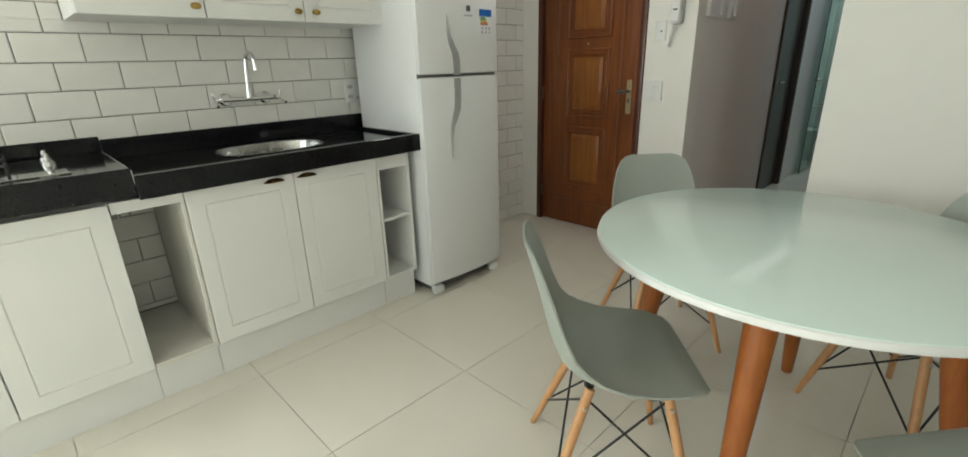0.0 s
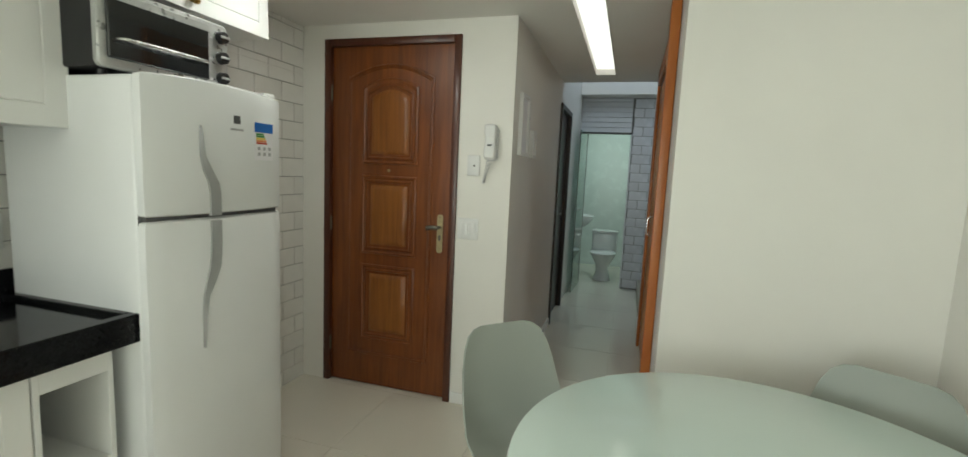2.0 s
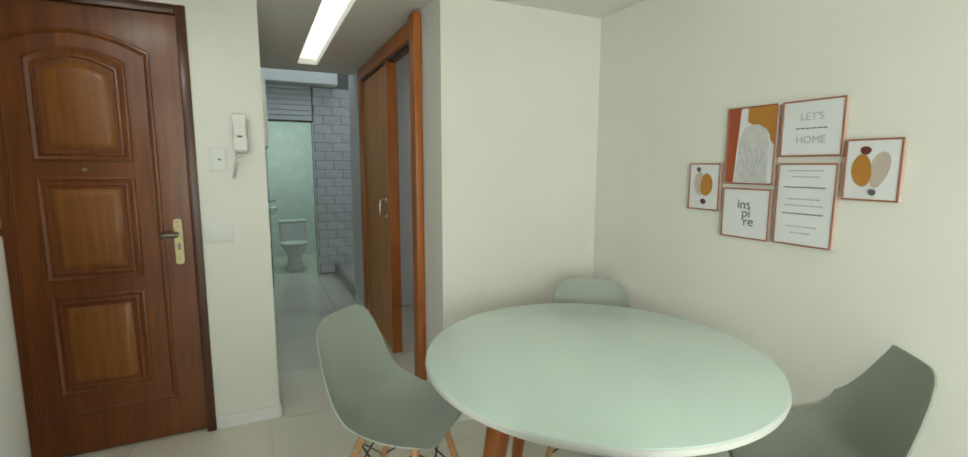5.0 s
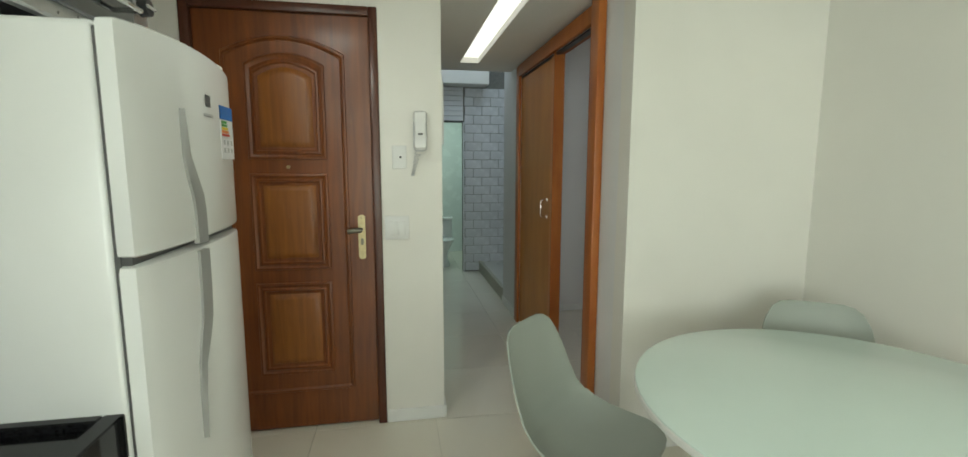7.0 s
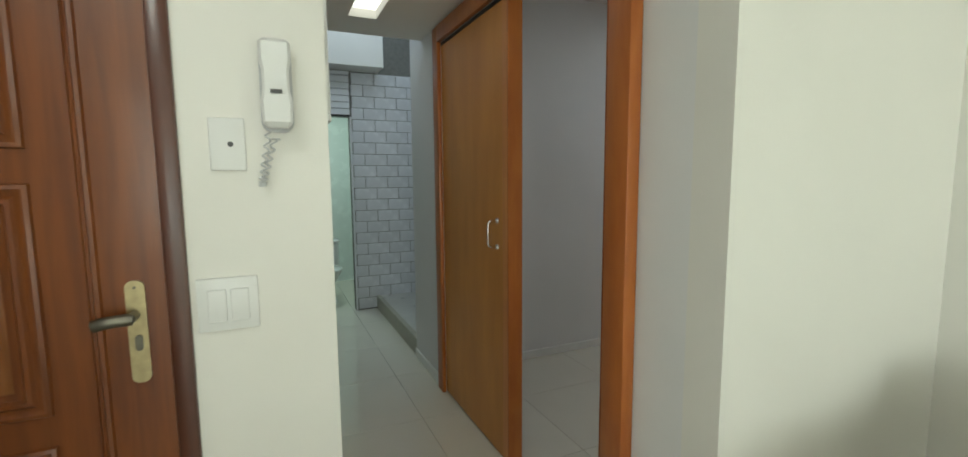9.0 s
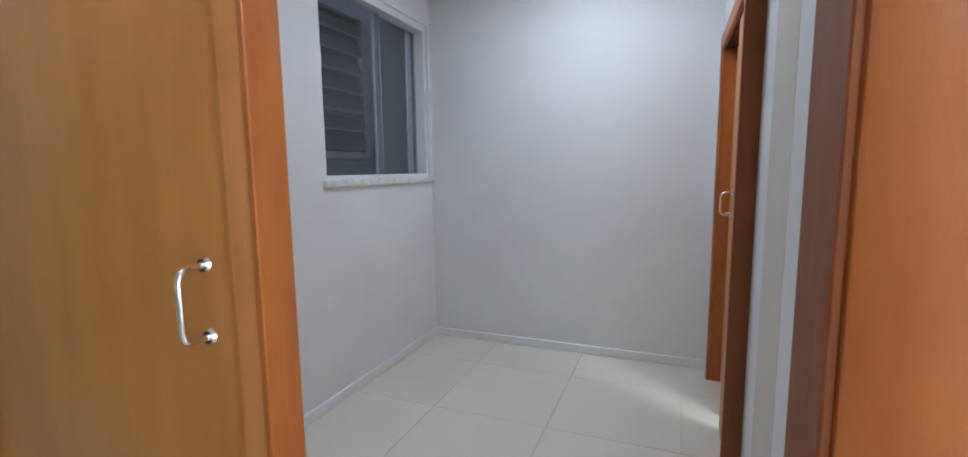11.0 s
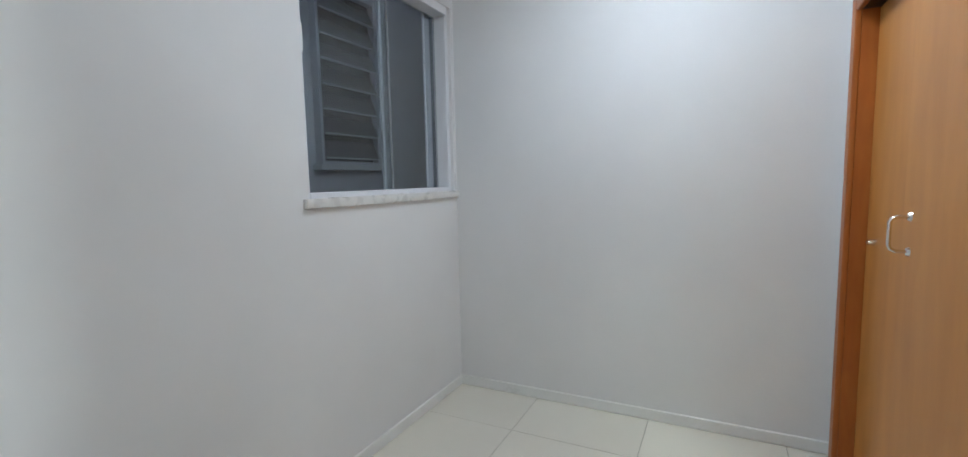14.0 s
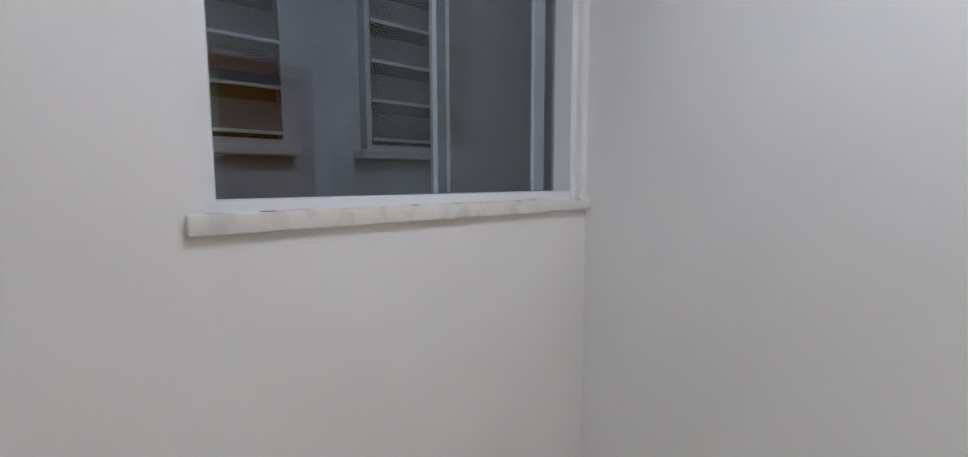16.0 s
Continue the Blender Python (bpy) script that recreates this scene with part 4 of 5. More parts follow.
    part("hinge_cover", box(xf - 0.03, y1 - 0.07, 1.622, 0.745, y1 - 0.015, 1.648, 0.006, 2), WHITE_PLASTIC, c)


fridge()
for ob in [o for o in scene.objects if o.name == "refrigerator"]:
    ob.location.x += 0.028


def toaster_oven():
    c = thing("toaster_oven", 0.44, 1.56, 1.62, 0, "grey toaster oven with dark glass door on the fridge", "toaster oven")
    y0, y1, z0, z1, xf = 1.325, 1.785, 1.642, 1.876, 0.635
    part("body", box(0.24, y0 + 0.005, z0, xf - 0.02, y1 - 0.005, z1 - 0.004, 0.008, 2), DARK_PLASTIC, c)
    part("front_frame", loft(bmesh.new(), [[(xf - 0.02, u, v) for u, v in outline(y0, z0, y1, z1, r=0.02)], [(xf - 0.004, u, v) for u, v in outline(y0, z0, y1, z1, r=0.02)],
                                           [(xf, u, v) for u, v in outline(y0 + 0.005, z0 + 0.005, y1 - 0.005, z1 - 0.005, r=0.018)]]), OVEN_STEEL, c)
    door = part("oven_door", box(xf, y0 + 0.022, z0 + 0.028, xf + 0.012, 1.692, z1 - 0.018, 0.004), OVEN_GLASS, c, "dark glass oven door")
    part("door_rail", box(xf + 0.012, y0 + 0.022, z1 - 0.042, xf + 0.016, 1.692, z1 - 0.018, 0.002), OVEN_STEEL, door)
    m = tube(bmesh.new(), [(xf + 0.012, y0 + 0.05, z0 + 0.085), (xf + 0.038, y0 + 0.055, z0 + 0.083), (xf + 0.04, 1.66, z0 + 0.083), (xf + 0.012, 1.665, z0 + 0.085)], 0.006)
    part("door_handle", m, STEEL, door)
    for i in range(3):
        z = z1 - 0.045 - 0.072 * i
        kn = part("control_knob", rod(bmesh.new(), (xf - 0.002, 1.752, z), (xf + 0.020, 1.752, z), 0.023, 0.020, 24), DARK_PLASTIC, c, "black round knob")
        part("knob_grip", box(xf + 0.020, 1.732, z - 0.004, xf + 0.026, 1.772, z + 0.004, 0.002), OVEN_STEEL, kn)
        part("dial_mark", box(xf, 1.704, z - 0.012, xf + 0.001, 1.716, z - 0.004), PAPER, c)
    for y in (y0 + 0.05, y1 - 0.05):
        part("foot", rod(bmesh.new(), (xf - 0.06, y, 1.6225), (xf - 0.06, y, z0 + 0.002), 0.014), DARK_PLASTIC, c)


toaster_oven()


def outlet(name, label, m0, w, h, n):
    """A face plate with n inset modules; m0 maps plate coordinates to the wall."""
    o = thing(name, *m0.translation, 0, label, "outlet")
    def put(bm):
        bmesh.ops.transform(bm, matrix=m0, verts=bm.verts)
        return bm
    plate = part("face_plate", put(box(-w / 2, -h / 2, 0, w / 2, h / 2, 0.009, 0.003, 2)), WHITE_PLASTIC, o)
    return o, put


def kitchen_outlet():
    m0 = Matrix.Translation((0.120, 1.312, 1.125)) @ Matrix(((0, 0, 1, 0), (1, 0, 0, 0), (0, 1, 0, 0), (0, 0, 0, 1)))
    o, put = outlet("wall_outlet", "white double wall outlet on the tiles beside the fridge", m0, 0.072, 0.122, 2)
    for z in (-0.027, 0.027):
        s = part("socket", put(slab_z(bmesh.new(), outline(-0.018, z - 0.012, 0.018, z + 0.012, r=0.011), 0.009, 0.0105)), GREY_PLASTIC, o)
        for a in (-0.009, 0.0, 0.009):
            part("pin_hole", put(rod(bmesh.new(), (a, z, 0.0105), (a, z, 0.0112), 0.0026, seg=10)), INK, s)


kitchen_outlet()
DOORWALL = Matrix(((1, 0, 0, 0), (0, 0, -1, 0), (0, 1, 0, 0), (0, 0, 0, 1)))


def entry_plates():
    o, put = outlet("light_switch", "white light switch plate with two rockers beside the door", Matrix.Translation((1.233, 2.887, 1.062)) @ DOORWALL, 0.125, 0.122, 2)
    for a in (-0.022, 0.024):
        part("rocker", put(box(a - 0.019, -0.04, 0.008, a + 0.019, 0.035 if a < 0 else 0.035, 0.013, 0.003, 2)), WHITE_PLASTIC, o)
    o, put = outlet("cable_plate", "white blank wall plate with a cable hole", Matrix.Translation((1.252, 2.887, 1.423)) @ DOORWALL, 0.072, 0.116, 1)
    part("cable_hole", put(rod(bmesh.new(), (0.006, 0.0, 0.009), (0.006, 0.0, 0.0098), 0.006)), INK, o)


entry_plates()


def intercom():
    c = thing("intercom", 1.355, 2.887, 1.45, 0, "white wall intercom handset with a coiled cord", "intercom")
    part("cradle", slab_y(bmesh.new(), outline(1.324, 1.452, 1.392, 1.640, r=0.022), 2.862, 2.887), GREY_PLASTIC, c)
    m = bmesh.new()
    rings = []
    for z, hw, d0, d1 in ((1.458, 0.022, 2.855, 2.828), (1.470, 0.031, 2.858, 2.818), (1.515, 0.033, 2.858, 2.822), (1.54, 0.028, 2.855, 2.830), (1.585, 0.028, 2.855, 2.830), (1.605, 0.033, 2.858, 2.822), (1.640, 0.032, 2.858, 2.820), (1.648, 0.024, 2.856, 2.828)):
        rings.append([(1.357 + u * hw, d1 + (d0 - d1) * v, z) for u, v in ((-1, 0.2), (-0.8, 0), (0.8, 0), (1, 0.2), (1, 1), (-1, 1))])
    h = part("handset", loft(m, rings), WHITE_PLASTIC, c)
    part("badge", box(1.345, 2.8225, 1.532, 1.369, 2.8295, 1.540), INK, h)
    pts = []
    for i in range(140):
        s = i / 139
        a = 2 * math.pi * 17 * s
        cxx = 1.338 - 0.028 * math.sin(math.pi * s) - 0.004 * s
        cz = 1.455 - 0.115 * math.sin(math.pi * min(1, s * 1.05)) - 0.02 * s
        pts.append((cxx + 0.006 * math.cos(a) + 0.020 * s, 2.868 + 0.006 * math.sin(a), cz))
    part("cord", tube(bmesh.new(), pts, 0.0022, 6), GREY_PLASTIC, c, "pale coiled cord")


intercom()


# ---- dining set ----
def dining_table():
    cx, cy = 2.455, 1.412
    c = thing("round_table", cx, cy, 0, 0, "round dining table with mint white glass top and orange wood legs", "table")
    part("table_rim", turned(bmesh.new(), cx, cy, [(0.50, 0.722), (0.572, 0.722), (0.583, 0.727), (0.586, 0.735), (0.584, 0.744), (0.581, 0.7462)], 72), TABLE_RIM, c, "white lacquered table rim")
    part("glass_top", turned(bmesh.new(), cx, cy, [(0.579, 0.7465), (0.5825, 0.748), (0.5815, 0.7505), (0.579, 0.7515)], 72), TABLE_GLASS, c, "glossy mint white glass top")
    part("apron", turned(bmesh.new(), cx, cy, [(0.33, 0.690), (0.345, 0.692), (0.345, 0.722)], 48), TABLE_RIM, c)
    for k in range(4):
        a = radians(4 + 90 * k)
        ux, uy = math.cos(a), math.sin(a)
        top, foot = Vector((cx + 0.36 * ux, cy + 0.36 * uy, 0.722)), Vector((cx + 0.49 * ux, cy + 0.49 * uy, 0.0))
        m = bmesh.new()
        side, up = frame_of(foot - top)
        rings = []
        for s, r in ((0, 0.040), (0.08, 0.041), (0.3, 0.037), (0.7, 0.029), (0.985, 0.021), (1.0, 0.018)):
            p = top.lerp(foot, s)
            rings.append([(p.x + r * math.cos(t) , p.y + r * math.sin(t), p.z) for t in (2 * math.pi * i / 20 for i in range(20))])
        part("leg", loft(m, rings), TABLE_WOOD, c)


dining_table()


def shell_chair(x, y, rz):
    """Moulded shell chair; it faces local +x."""
    c = thing("shell_chair", x, y, 0, rz, "grey-green moulded shell chair with beech dowel legs", "chair", "chairs round the table")
    # centre line of the shell from front edge to the top of the back: x, z, half width, edge lift
    line = [(0.225, 0.425, 0.135, 0.000), (0.222, 0.438, 0.165, 0.000), (0.205, 0.447, 0.195, 0.002), (0.15, 0.449, 0.222, 0.010), (0.08, 0.440, 0.232, 0.022), (0.0, 0.432, 0.234, 0.040),
            (-0.07, 0.432, 0.232, 0.062), (-0.125, 0.446, 0.228, 0.075), (-0.160, 0.480, 0.222, 0.070), (-0.182, 0.535, 0.214, 0.052), (-0.200, 0.605, 0.206, 0.040),
            (-0.218, 0.680, 0.196, 0.032), (-0.236, 0.745, 0.180, 0.026), (-0.249, 0.790, 0.158, 0.020), (-0.256, 0.812, 0.130, 0.014), (-0.259, 0.822, 0.095, 0.008)]
    m = bmesh.new()
    n, rings = 16, []
    for i, (lx, lz, w, e) in enumerate(line):
        a, b = line[max(i - 1, 0)], line[min(i + 1, len(line) - 1)]
        tx, tz = b[0] - a[0], b[1] - a[1]
        d = math.hypot(tx, tz)
        nx, nz = tz / d, -tx / d
        if nz < 0 and i < 7:
            nx, nz = -nx, -nz
        elif i >= 7 and nx < 0:
            nx, nz = -nx, -nz
        ring = []
        for k in range(n + 1):
            s = -1 + 2 * k / n
            lift = e * abs(s) ** 2.6
            ring.append((lx + nx * lift, w * s, lz + nz * lift))
        rings.append(ring)
    loft(m, rings, False, False, closed=False)
    bmesh.ops.recalc_face_normals(m, faces=m.faces)
    bmesh.ops.solidify(m, geom=m.faces, thickness=0.006)
    part("shell", m, SHELL, c, "grey-green plastic shell", local=True)
    feet = {}
    for sx, sy in ((1, 1), (1, -1), (-1, 1), (-1, -1)):
        top = Vector((0.03 + sx * 0.105, sy * 0.115, 0.405))
        foot = Vector((0.0 + sx * 0.215, sy * 0.215, 0.0))
        feet[sx, sy] = (top, foot)
        lg = part("leg", rod(rod(bmesh.new(), foot, foot.lerp(top, 0.5), 0.0105, 0.0145, 16), foot.lerp(top, 0.5), top, 0.0145, 0.0145, 16), LEG_WOOD, c, local=True)
        for s in (0.30, 0.88):
            p = foot.lerp(top, s)
            part("bolt", rod(bmesh.new(), p + Vector((0, sy * 0.012, 0)), p + Vector((0, sy * 0.020, 0)), 0.006, 0.005, 10), BOLT, lg, local=True)
    def at(key, s):
        top, foot = feet[key]
        return foot.lerp(top, s)
    ends = [((1, 1), (1, -1)), ((-1, 1), (-1, -1)), ((1, 1), (-1, 1)), ((1, -1), (-1, -1))]
    for a, b in ends:
        for lo, hi in ((a, b), (b, a)):
            part("wire_brace", rod(bmesh.new(), at(lo, 0.30), at(hi, 0.93), 0.0036, seg=8), WIRE, c, local=True)
    for a, b in (((1, 1), (1, -1)), ((-1, 1), (-1, -1))):
        part("seat_mount", rod(bmesh.new(), at(a, 1.0) + Vector((0, 0, 0.004)), at(b, 1.0) + Vector((0, 0, 0.004)), 0.008, seg=8), WIRE, c, local=True)
    for sx in (1, -1):
        for sy in (1, -1):
            part("rubber_mount", rod(bmesh.new(), (0.03 + sx * 0.105, sy * 0.10, 0.402), (0.03 + sx * 0.105, sy * 0.10, 0.437), 0.014, 0.018, 12), DARK_PLASTIC, c, local=True)
    return c


chair = shell_chair(1.86, 1.845, -44)
for x, y, rz in ((2.135, 0.92, 42), (2.785, 1.83, -125), (2.995, 0.985, 141)):
    copy_thing(chair, pose(x, y, 0, 0, 0, rz))


# ---- prints on the wall ----
def print_frame(y0, z0, y1, z1, label):
    """A thin copper box frame on the east wall; y0 > y1 as it is read from the room."""
    x = 3.224
    c = thing("framed_print", 3.234, (y0 + y1) / 2, z0, 0, label, "framed print", "framed prints on the wall")
    part("frame_box", box(x + 0.001, y1, z0, 3.242, y0, z1, 0.001), FRAME_SIDE, c, "pale rose box frame")
    m = bmesh.new()
    w = 0.006
    for b in ((y1, z0, y0, z0 + w), (y1, z1 - w, y0, z1), (y1, z0 + w, y1 + w, z1 - w), (y0 - w, z0 + w, y0, z1 - w)):
        bx(m, x - 0.004, b[0], b[1], x + 0.001, b[2], b[3], 0.001)
    part("frame_edge", m, COPPER, c, "thin copper edge")
    sheet = part("sheet", box(x - 0.001, y1 + w, z0 + w, x + 0.0005, y0 - w, z1 - w), PAPER, c)
    return c, x - 0.0015


def blob(parent, name, x, y, z, ry, rz, material, wobble=0.06, seed=0, lean=0.0):
    pts = []
    for i in range(40):
        a = 2 * math.pi * i / 40
        r = 1 + wobble * math.sin(2 * a + seed) + wobble * 0.6 * math.sin(3 * a + 2 * seed)
        u, v = ry * r * math.cos(a), rz * r * math.sin(a)
        pts.append((y + u + lean * v, z + v))
    part(name, slab_x(bmesh.new(), pts, x - 0.0008, x), material, parent)


def bars(parent, x, yc, z, length, h, material, n=1, seed=1):
    rnd = random.Random(seed)
    if n == 1:
        part("text_line", box(x - 0.0008, yc - length / 2, z - h / 2, x, yc + length / 2, z + h / 2), material, parent)
        return
    m = bmesh.new()
    y = yc + length / 2
    while y > yc - length / 2 + 0.004:
        w = min(rnd.uniform(0.006, 0.018), y - (yc - length / 2))
        bx(m, x - 0.0008, y - w, z - h / 2, x, y, z + h / 2)
        y -= w + 0.004
    part("text_line", m, material, parent)


WALLTEXT = Matrix(((0, 0, -1, 0), (-1, 0, 0, 0), (0, 1, 0, 0), (0, 0, 0, 1)))


def prints():
    c, x = print_frame(1.750, 1.194, 1.584, 1.408, "small framed abstract print with ochre and sand blobs")
    blob(c, "sand_shape", x, 1.692, 1.315, 0.026, 0.056, SAND, seed=1)
    blob(c, "ochre_shape", x - 0.0009, 1.652, 1.310, 0.030, 0.054, OCHRE, seed=2)
    blob(c, "dark_dot", x - 0.0009, 1.697, 1.379, 0.011, 0.011, INK)
    blob(c, "maroon_dot", x - 0.0009, 1.666, 1.233, 0.015, 0.013, MAROON)
    c, x = print_frame(1.562, 1.319, 1.343, 1.640, "framed abstract print with terracotta, ochre and a pale draped shape")
    part("terracotta_band", slab_x(bmesh.new(), [(1.556, 1.326), (1.520, 1.326), (1.512, 1.45), (1.500, 1.634), (1.556, 1.634)], x - 0.0008, x), TERRACOTTA, c)
    pts = [(1.350, 1.634), (1.468, 1.634)] + [(1.468 - 0.10 * s, 1.634 - 0.055 - 0.02 * math.sin(3 * s) - 0.05 * s * s) for s in (0.0, 0.2, 0.4, 0.6, 0.8, 0.95)] + [(1.366, 1.50), (1.350, 1.48)]
    part("ochre_field", slab_x(bmesh.new(), pts, x - 0.0008, x), OCHRE, c)
    pts = [(1.513, 1.327), (1.505, 1.43), (1.50, 1.50), (1.478, 1.555), (1.45, 1.565), (1.42, 1.565), (1.38, 1.54), (1.368, 1.47), (1.372, 1.38), (1.366, 1.327)]
    part("pale_shape", slab_x(bmesh.new(), pts, x - 0.0016, x - 0.0009), SHADOW_GREY, c)
    for k in range(5):
        a = [(x - 0.0018, 1.485 - 0.02 * k + 0.012 * math.sin(1.2 * s + k), 1.50 - 0.028 * s - 0.01 * k) for s in range(5)]
        part("fold_line", tube(bmesh.new(), a, 0.0011, 6), PALE_INK, c)
    c, x = print_frame(1.324, 1.431, 1.102, 1.640, "framed white print with thin lettering")
    words("lettering", "LET'S", 0.038, Matrix.Translation((x, 1.213, 1.577)) @ WALLTEXT, PALE_INK, c)
    bars(c, x, 1.213, 1.535, 0.11, 0.004, INK, 3, 5)
    words("lettering", "HOME", 0.038, Matrix.Translation((x, 1.213, 1.492)) @ WALLTEXT, PALE_INK, c)
    c, x = print_frame(1.562, 1.089, 1.346, 1.302, "framed white print with black brush lettering")
    for i, t in enumerate(("ins", "pi", "re")):
        words("lettering", t, 0.056, Matrix.Translation((x, 1.460 - 0.012 * i, 1.233 - 0.036 * i)) @ WALLTEXT, INK, c)
    c, x = print_frame(1.324, 1.091, 1.109, 1.406, "framed white text print with ruled lines")
    for z in (1.315, 1.214):
        part("ruled_line", box(x - 0.0008, 1.145, z - 0.0018, x, 1.295, z + 0.0018), INK, c)
    for i, (z, w) in enumerate(((1.378, 0.13), (1.355, 0.10), (1.270, 0.12), (1.246, 0.14), (1.165, 0.12), (1.140, 0.08))):
        bars(c, x, 1.218, z, w, 0.0045, PALE_INK, 4, i)
    c, x = print_frame(1.090, 1.278, 0.924, 1.487, "small framed abstract print with ochre and sand blobs")
    blob(c, "sand_shape", x, 0.985, 1.385, 0.028, 0.060, SAND, seed=3, lean=-0.1)
    blob(c, "ochre_shape", x - 0.0009, 1.036, 1.380, 0.031, 0.052, OCHRE, seed=4, lean=0.1)
    blob(c, "maroon_dot", x - 0.0018, 1.028, 1.448, 0.016, 0.014, MAROON)
    blob(c, "dark_dot", x - 0.0018, 1.000, 1.308, 0.012, 0.011, INK)


prints()
for ob in [o for o in scene.objects if o.parent is None and o.name.startswith("framed_print")]:
    ob.location.y, ob.location.z = 1.718 + (ob.location.y - 1.750) * 0.9685, 1.098 + (ob.location.z - 1.089) * 0.965
    ob.scale = (1, 0.9685, 0.965)


# ---- corridor ----
for y0, y1, z0, z1, lab in ((3.01, 3.22, 1.495, 1.85, "white framed picture on the corridor wall"), (3.345, 3.47, 1.495, 1.665, "small white framed picture on the corridor wall")):
    c = thing("picture_frame", 1.474, (y0 + y1) / 2, z0, 0, lab, "picture frame")
    m = bmesh.new()
    for b in ((y0, z0, y1, z0 + 0.02), (y0, z1 - 0.02, y1, z1), (y0, z0 + 0.02, y0 + 0.02, z1 - 0.02), (y1 - 0.02, z0 + 0.02, y1, z1 - 0.02)):
        bx(m, 1.469, b[0], b[1], 1.492, b[2], b[3], 0.002)
    part("frame_moulding", m, WHITE_PLASTIC, c)
    part("picture_sheet", box(1.469, y0 + 0.02, z0 + 0.02, 1.478, y1 - 0.02, z1 - 0.02), PAPER, c)

d = tagged(thing("door_4", 1.45, 4.99, 0), "closed dark brown door in the corridor", "door", kind="structure")
part("leaf", box(1.409, 4.665, 0.01, 1.444, 5.315, 1.985, 0.003), DARK_DOOR, d)
for b in ((1.399, 4.62, 0, 1.489, 4.665, 2.03), (1.399, 5.315, 0, 1.489, 5.36, 2.03), (1.399, 4.665, 1.985, 1.489, 5.315, 2.03)):
    part("jamb", box(*b, 0.004), DARK_DOOR, d)
m = rod(bmesh.new(), (1.444, 4.74, 1.03), (1.494, 4.74, 1.03), 0.009)
tube(m, [(1.492, 4.74, 1.03), (1.496, 4.78, 1.03), (1.496, 4.85, 1.03)], 0.008, 8)
part("door_handle", m, STEEL, d)

lamp = tagged(thing("strip_light", 1.85, 3.55, 2.25), "recessed warm white light strip in the corridor ceiling", "ceiling light")
ring = lambda z: [(1.771, 2.661, z), (1.924, 2.661, z), (1.924, 4.439, z), (1.771, 4.439, z)]
part("housing", loft(bmesh.new(), [ring(2.2255), ring(2.282)], False, False), CEILING, lamp)
part("diffuser", box(1.772, 2.662, 2.272, 1.923, 4.438, 2.282), STRIP_GLOW, lamp, "glowing strip diffuser")

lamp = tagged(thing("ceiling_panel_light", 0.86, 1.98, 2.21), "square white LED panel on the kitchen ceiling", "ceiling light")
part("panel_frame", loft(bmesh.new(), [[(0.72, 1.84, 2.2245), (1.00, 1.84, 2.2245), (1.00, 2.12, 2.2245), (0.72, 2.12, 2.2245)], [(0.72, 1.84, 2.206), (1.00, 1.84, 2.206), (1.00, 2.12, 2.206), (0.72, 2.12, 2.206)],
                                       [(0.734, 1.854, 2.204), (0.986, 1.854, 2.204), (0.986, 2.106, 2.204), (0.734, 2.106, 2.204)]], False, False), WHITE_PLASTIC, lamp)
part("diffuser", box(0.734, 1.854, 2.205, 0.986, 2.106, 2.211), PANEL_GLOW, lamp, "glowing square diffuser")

lamp = tagged(thing("bedroom_ceiling_light", 4.10, 3.45, 2.58), "square white LED panel on the bedroom ceiling", "ceiling light")
part("diffuser", box(3.84, 3.19, 2.572, 4.36, 3.71, 2.599, 0.004), SOFT_PANEL_GLOW, lamp, "glowing square diffuser")

lamp = tagged(thing("side_room_ceiling_light", 3.78, 1.95, 2.40), "square white LED panel on the small room's ceiling", "ceiling light")
part("diffuser", box(3.57, 1.74, 2.396, 3.99, 2.16, 2.4195, 0.004), SOFT_PANEL_GLOW, lamp, "glowing square diffuser")

# louvred panel, glass door and bathroom things
c = thing("louvre_panel", 1.77, 6.49, 1.94, 0, "white slatted panel above the bathroom door", "louvre panel")
part("panel_head", box(1.46, 6.455, 2.315, 2.075, 6.499, 2.352, 0.003), ALU, c)
for i in range(6):
    z = 1.945 + 0.0615 * i
    part("slat", loft(bmesh.new(), [[(xx, 6.462, z), (xx, 6.474, z + 0.057), (xx, 6.490, z + 0.057), (xx, 6.490, z)] for xx in (1.46, 2.075)]), ALU, c)
part("panel_foot", box(1.46, 6.455, 1.925, 2.075, 6.499, 1.944, 0.002), DARK_PLASTIC, c, "dark lower rail")

d = tagged(thing("glass_door", 1.56, 6.46, 0), "open greenish frosted glass bathroom door with steel handle", "glass door")
leaf = part("pane", slab_z(bmesh.new(), [(1.550, 6.46), (1.558, 6.46), (1.532, 5.92), (1.524, 5.92)], 0.01, 1.92), SHOWER, d)
m = rod(bmesh.new(), (1.50, 5.98, 1.0), (1.565, 5.975, 1.0), 0.012)
tube(m, [(1.562, 5.975, 1.0), (1.585, 6.0, 1.0), (1.59, 6.06, 1.0)], 0.008, 8)
part("door_handle", m, STEEL, d)

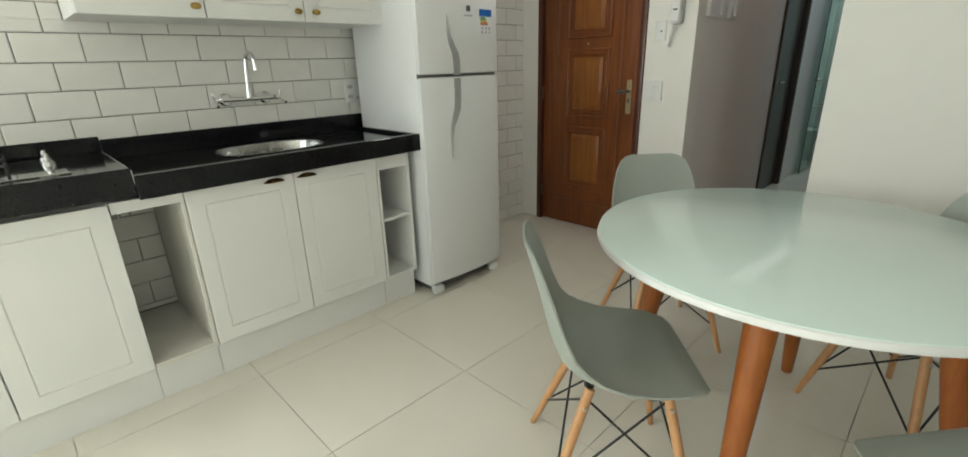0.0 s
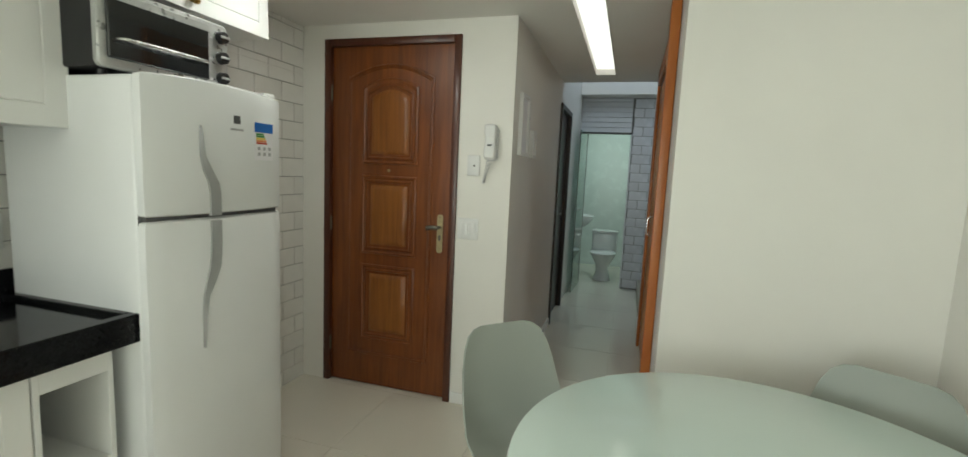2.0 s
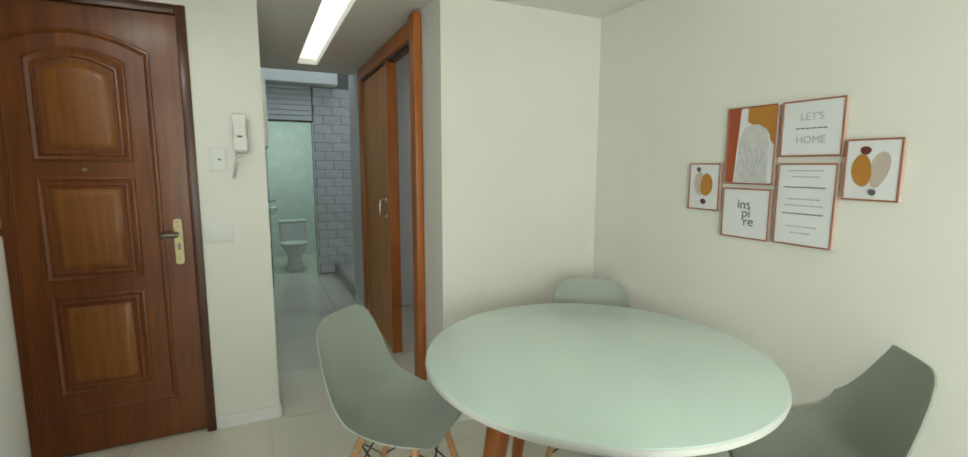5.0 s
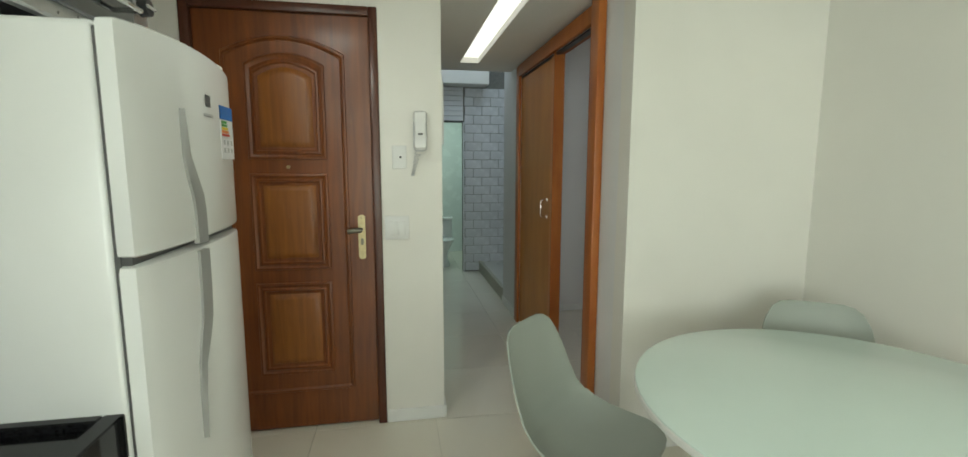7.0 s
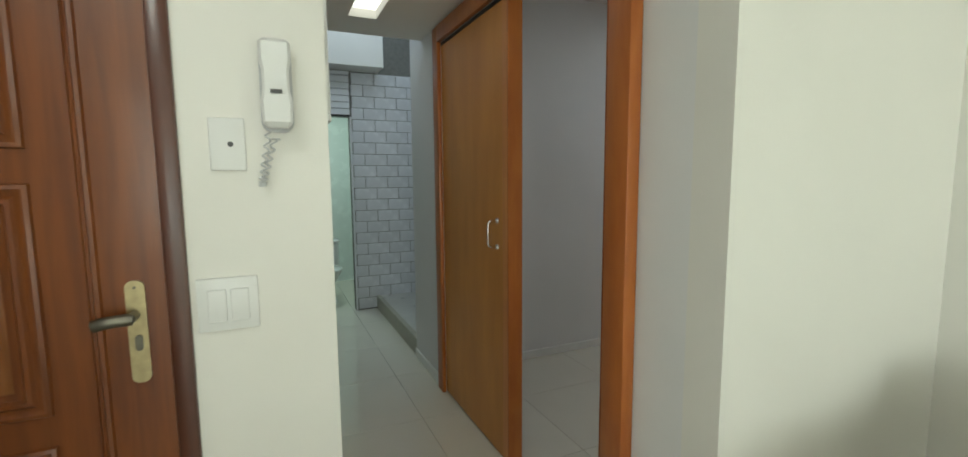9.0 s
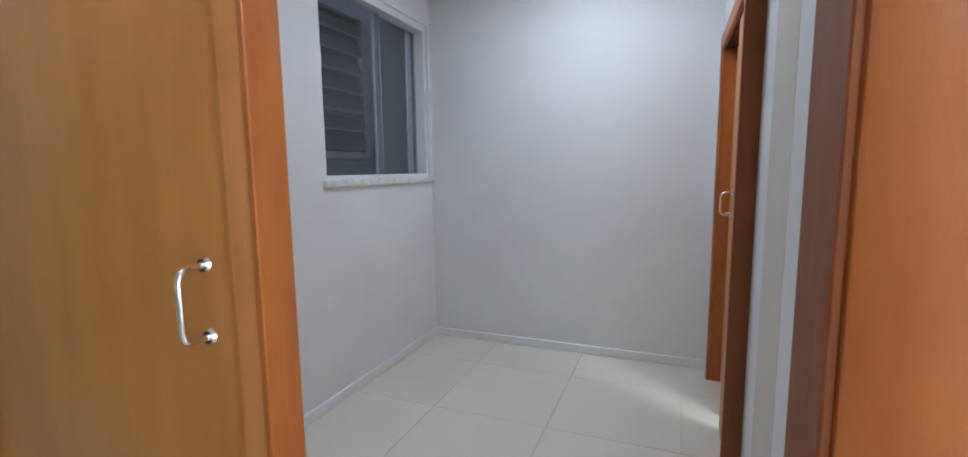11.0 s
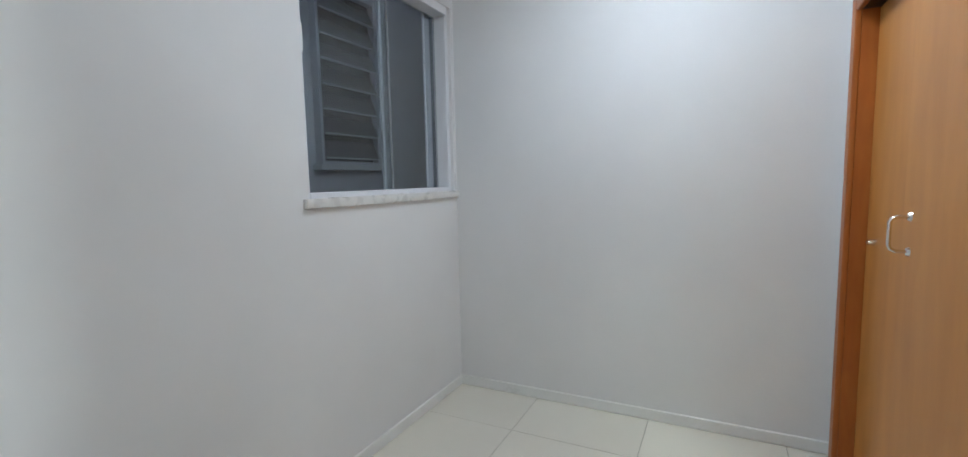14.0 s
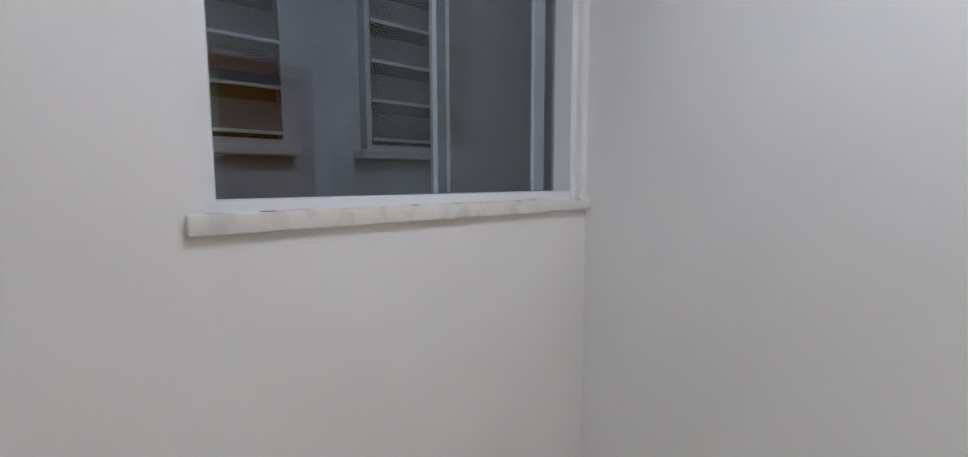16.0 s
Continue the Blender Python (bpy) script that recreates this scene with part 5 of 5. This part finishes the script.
c = thing("toilet", 1.83, 6.98, 0, 0, "white ceramic close-coupled toilet in the bathroom", "toilet")
part("pedestal", turned(bmesh.new(), 1.83, 6.93, [(0.115, 0.0), (0.11, 0.03), (0.085, 0.12), (0.09, 0.20), (0.13, 0.28), (0.165, 0.335), (0.17, 0.355)], 30, 1.0, 1.25), PORCELAIN, c)
part("toilet_seat", turned(bmesh.new(), 1.83, 6.93, [(0.168, 0.355), (0.176, 0.362), (0.176, 0.376), (0.15, 0.386), (0.02, 0.388)], 30, 1.0, 1.25), PORCELAIN, c)
part("cistern", box(1.66, 7.10, 0.34, 2.00, 7.28, 0.62, 0.025, 3), PORCELAIN, c)
part("cistern_lid", box(1.65, 7.09, 0.62, 2.01, 7.29, 0.652, 0.012, 2), PORCELAIN, c)

c = thing("wash_basin", 1.50, 7.2, 0.75, 0, "small white ceramic wash basin on the bathroom wall", "wash basin")
part("bowl", turned(bmesh.new(), 1.42, 7.2, [(0.05, 0.66), (0.13, 0.70), (0.20, 0.78), (0.22, 0.83), (0.21, 0.845), (0.18, 0.80), (0.05, 0.74)], 28, 1.1, 0.9), PORCELAIN, c)
part("column", rod(bmesh.new(), (1.40, 7.2, 0.0), (1.40, 7.2, 0.67), 0.09, 0.06, 20), PORCELAIN, c)


# ---- tiles and floor pieces ----
KW = lambda u, v: Matrix(((0, 0, 1, 0.112), (1, 0, 0, u), (0, 1, 0, v), (0, 0, 0, 1)))
TW, TH, GAP = 0.2135, 0.1106, 0.0034
common = dict(tw=TW, th=TH, gap=GAP, ou=0.128, ov=1.0885, material=WALL_TILE, place=KW)
bond(wall_kitchen, "tile", -0.62, 0.99, 1.43, 1.47, **common)
bond(wall_kitchen, "tile", -0.62, 1.47, 0.090, 2.0, **common)
bond(wall_kitchen, "tile", 1.43, 1.465, 1.90, 1.60, **common)
bond(wall_kitchen, "tile", 1.87, 0.0, 2.885, 1.934, **common)
bond(wall_kitchen, "tile", 2.148, 1.934, 2.885, 2.224, **common)
bond(wall_kitchen, "tile", 0.008, 0.178, 0.222, 0.793, **common)

NK = lambda u, v: Matrix(((1, 0, 0, u), (0, 0, -1, 6.498), (0, 1, 0, v), (0, 0, 0, 1)))
bond(wall_nook, "tile", 2.095, 0.0, 3.19, 2.36, 0.2197, 0.1115, 0.005, 2.10, 0.01, BLUE_TILE, NK)
setting("nook_corner_trim", box(2.075, 6.488, 0, 2.093, 6.4995, 1.93), ALU, "white edge trim of the bathroom opening")

FT, FG = 0.629, 0.0024
xs = [1.42 + FT * k for k in range(-3, 7)]
ys = [0.342 + FT * k for k in range(-6, 14)]
for x in xs:
    for y in ys:
        x0, x1, y0, y1 = max(x, 0.10), min(x + FT, 5.1), max(y, -3.6), min(y + FT, 8.1)
        if x1 - x0 > 0.05 and y1 - y0 > 0.05:
            if (x0 > 3.4 and y1 < 0.8) or (x0 > 2.7 and y0 > 5.0) or (x1 < 1.3 and y0 > 3.1):
                continue
            tile_piece(floor, "floor_tile", (x1 - x0 - FG, y1 - y0 - FG), 0.006, FLOOR_TILE, pose(x0 + FG / 2, y0 + FG / 2, -0.006), 0.0007)
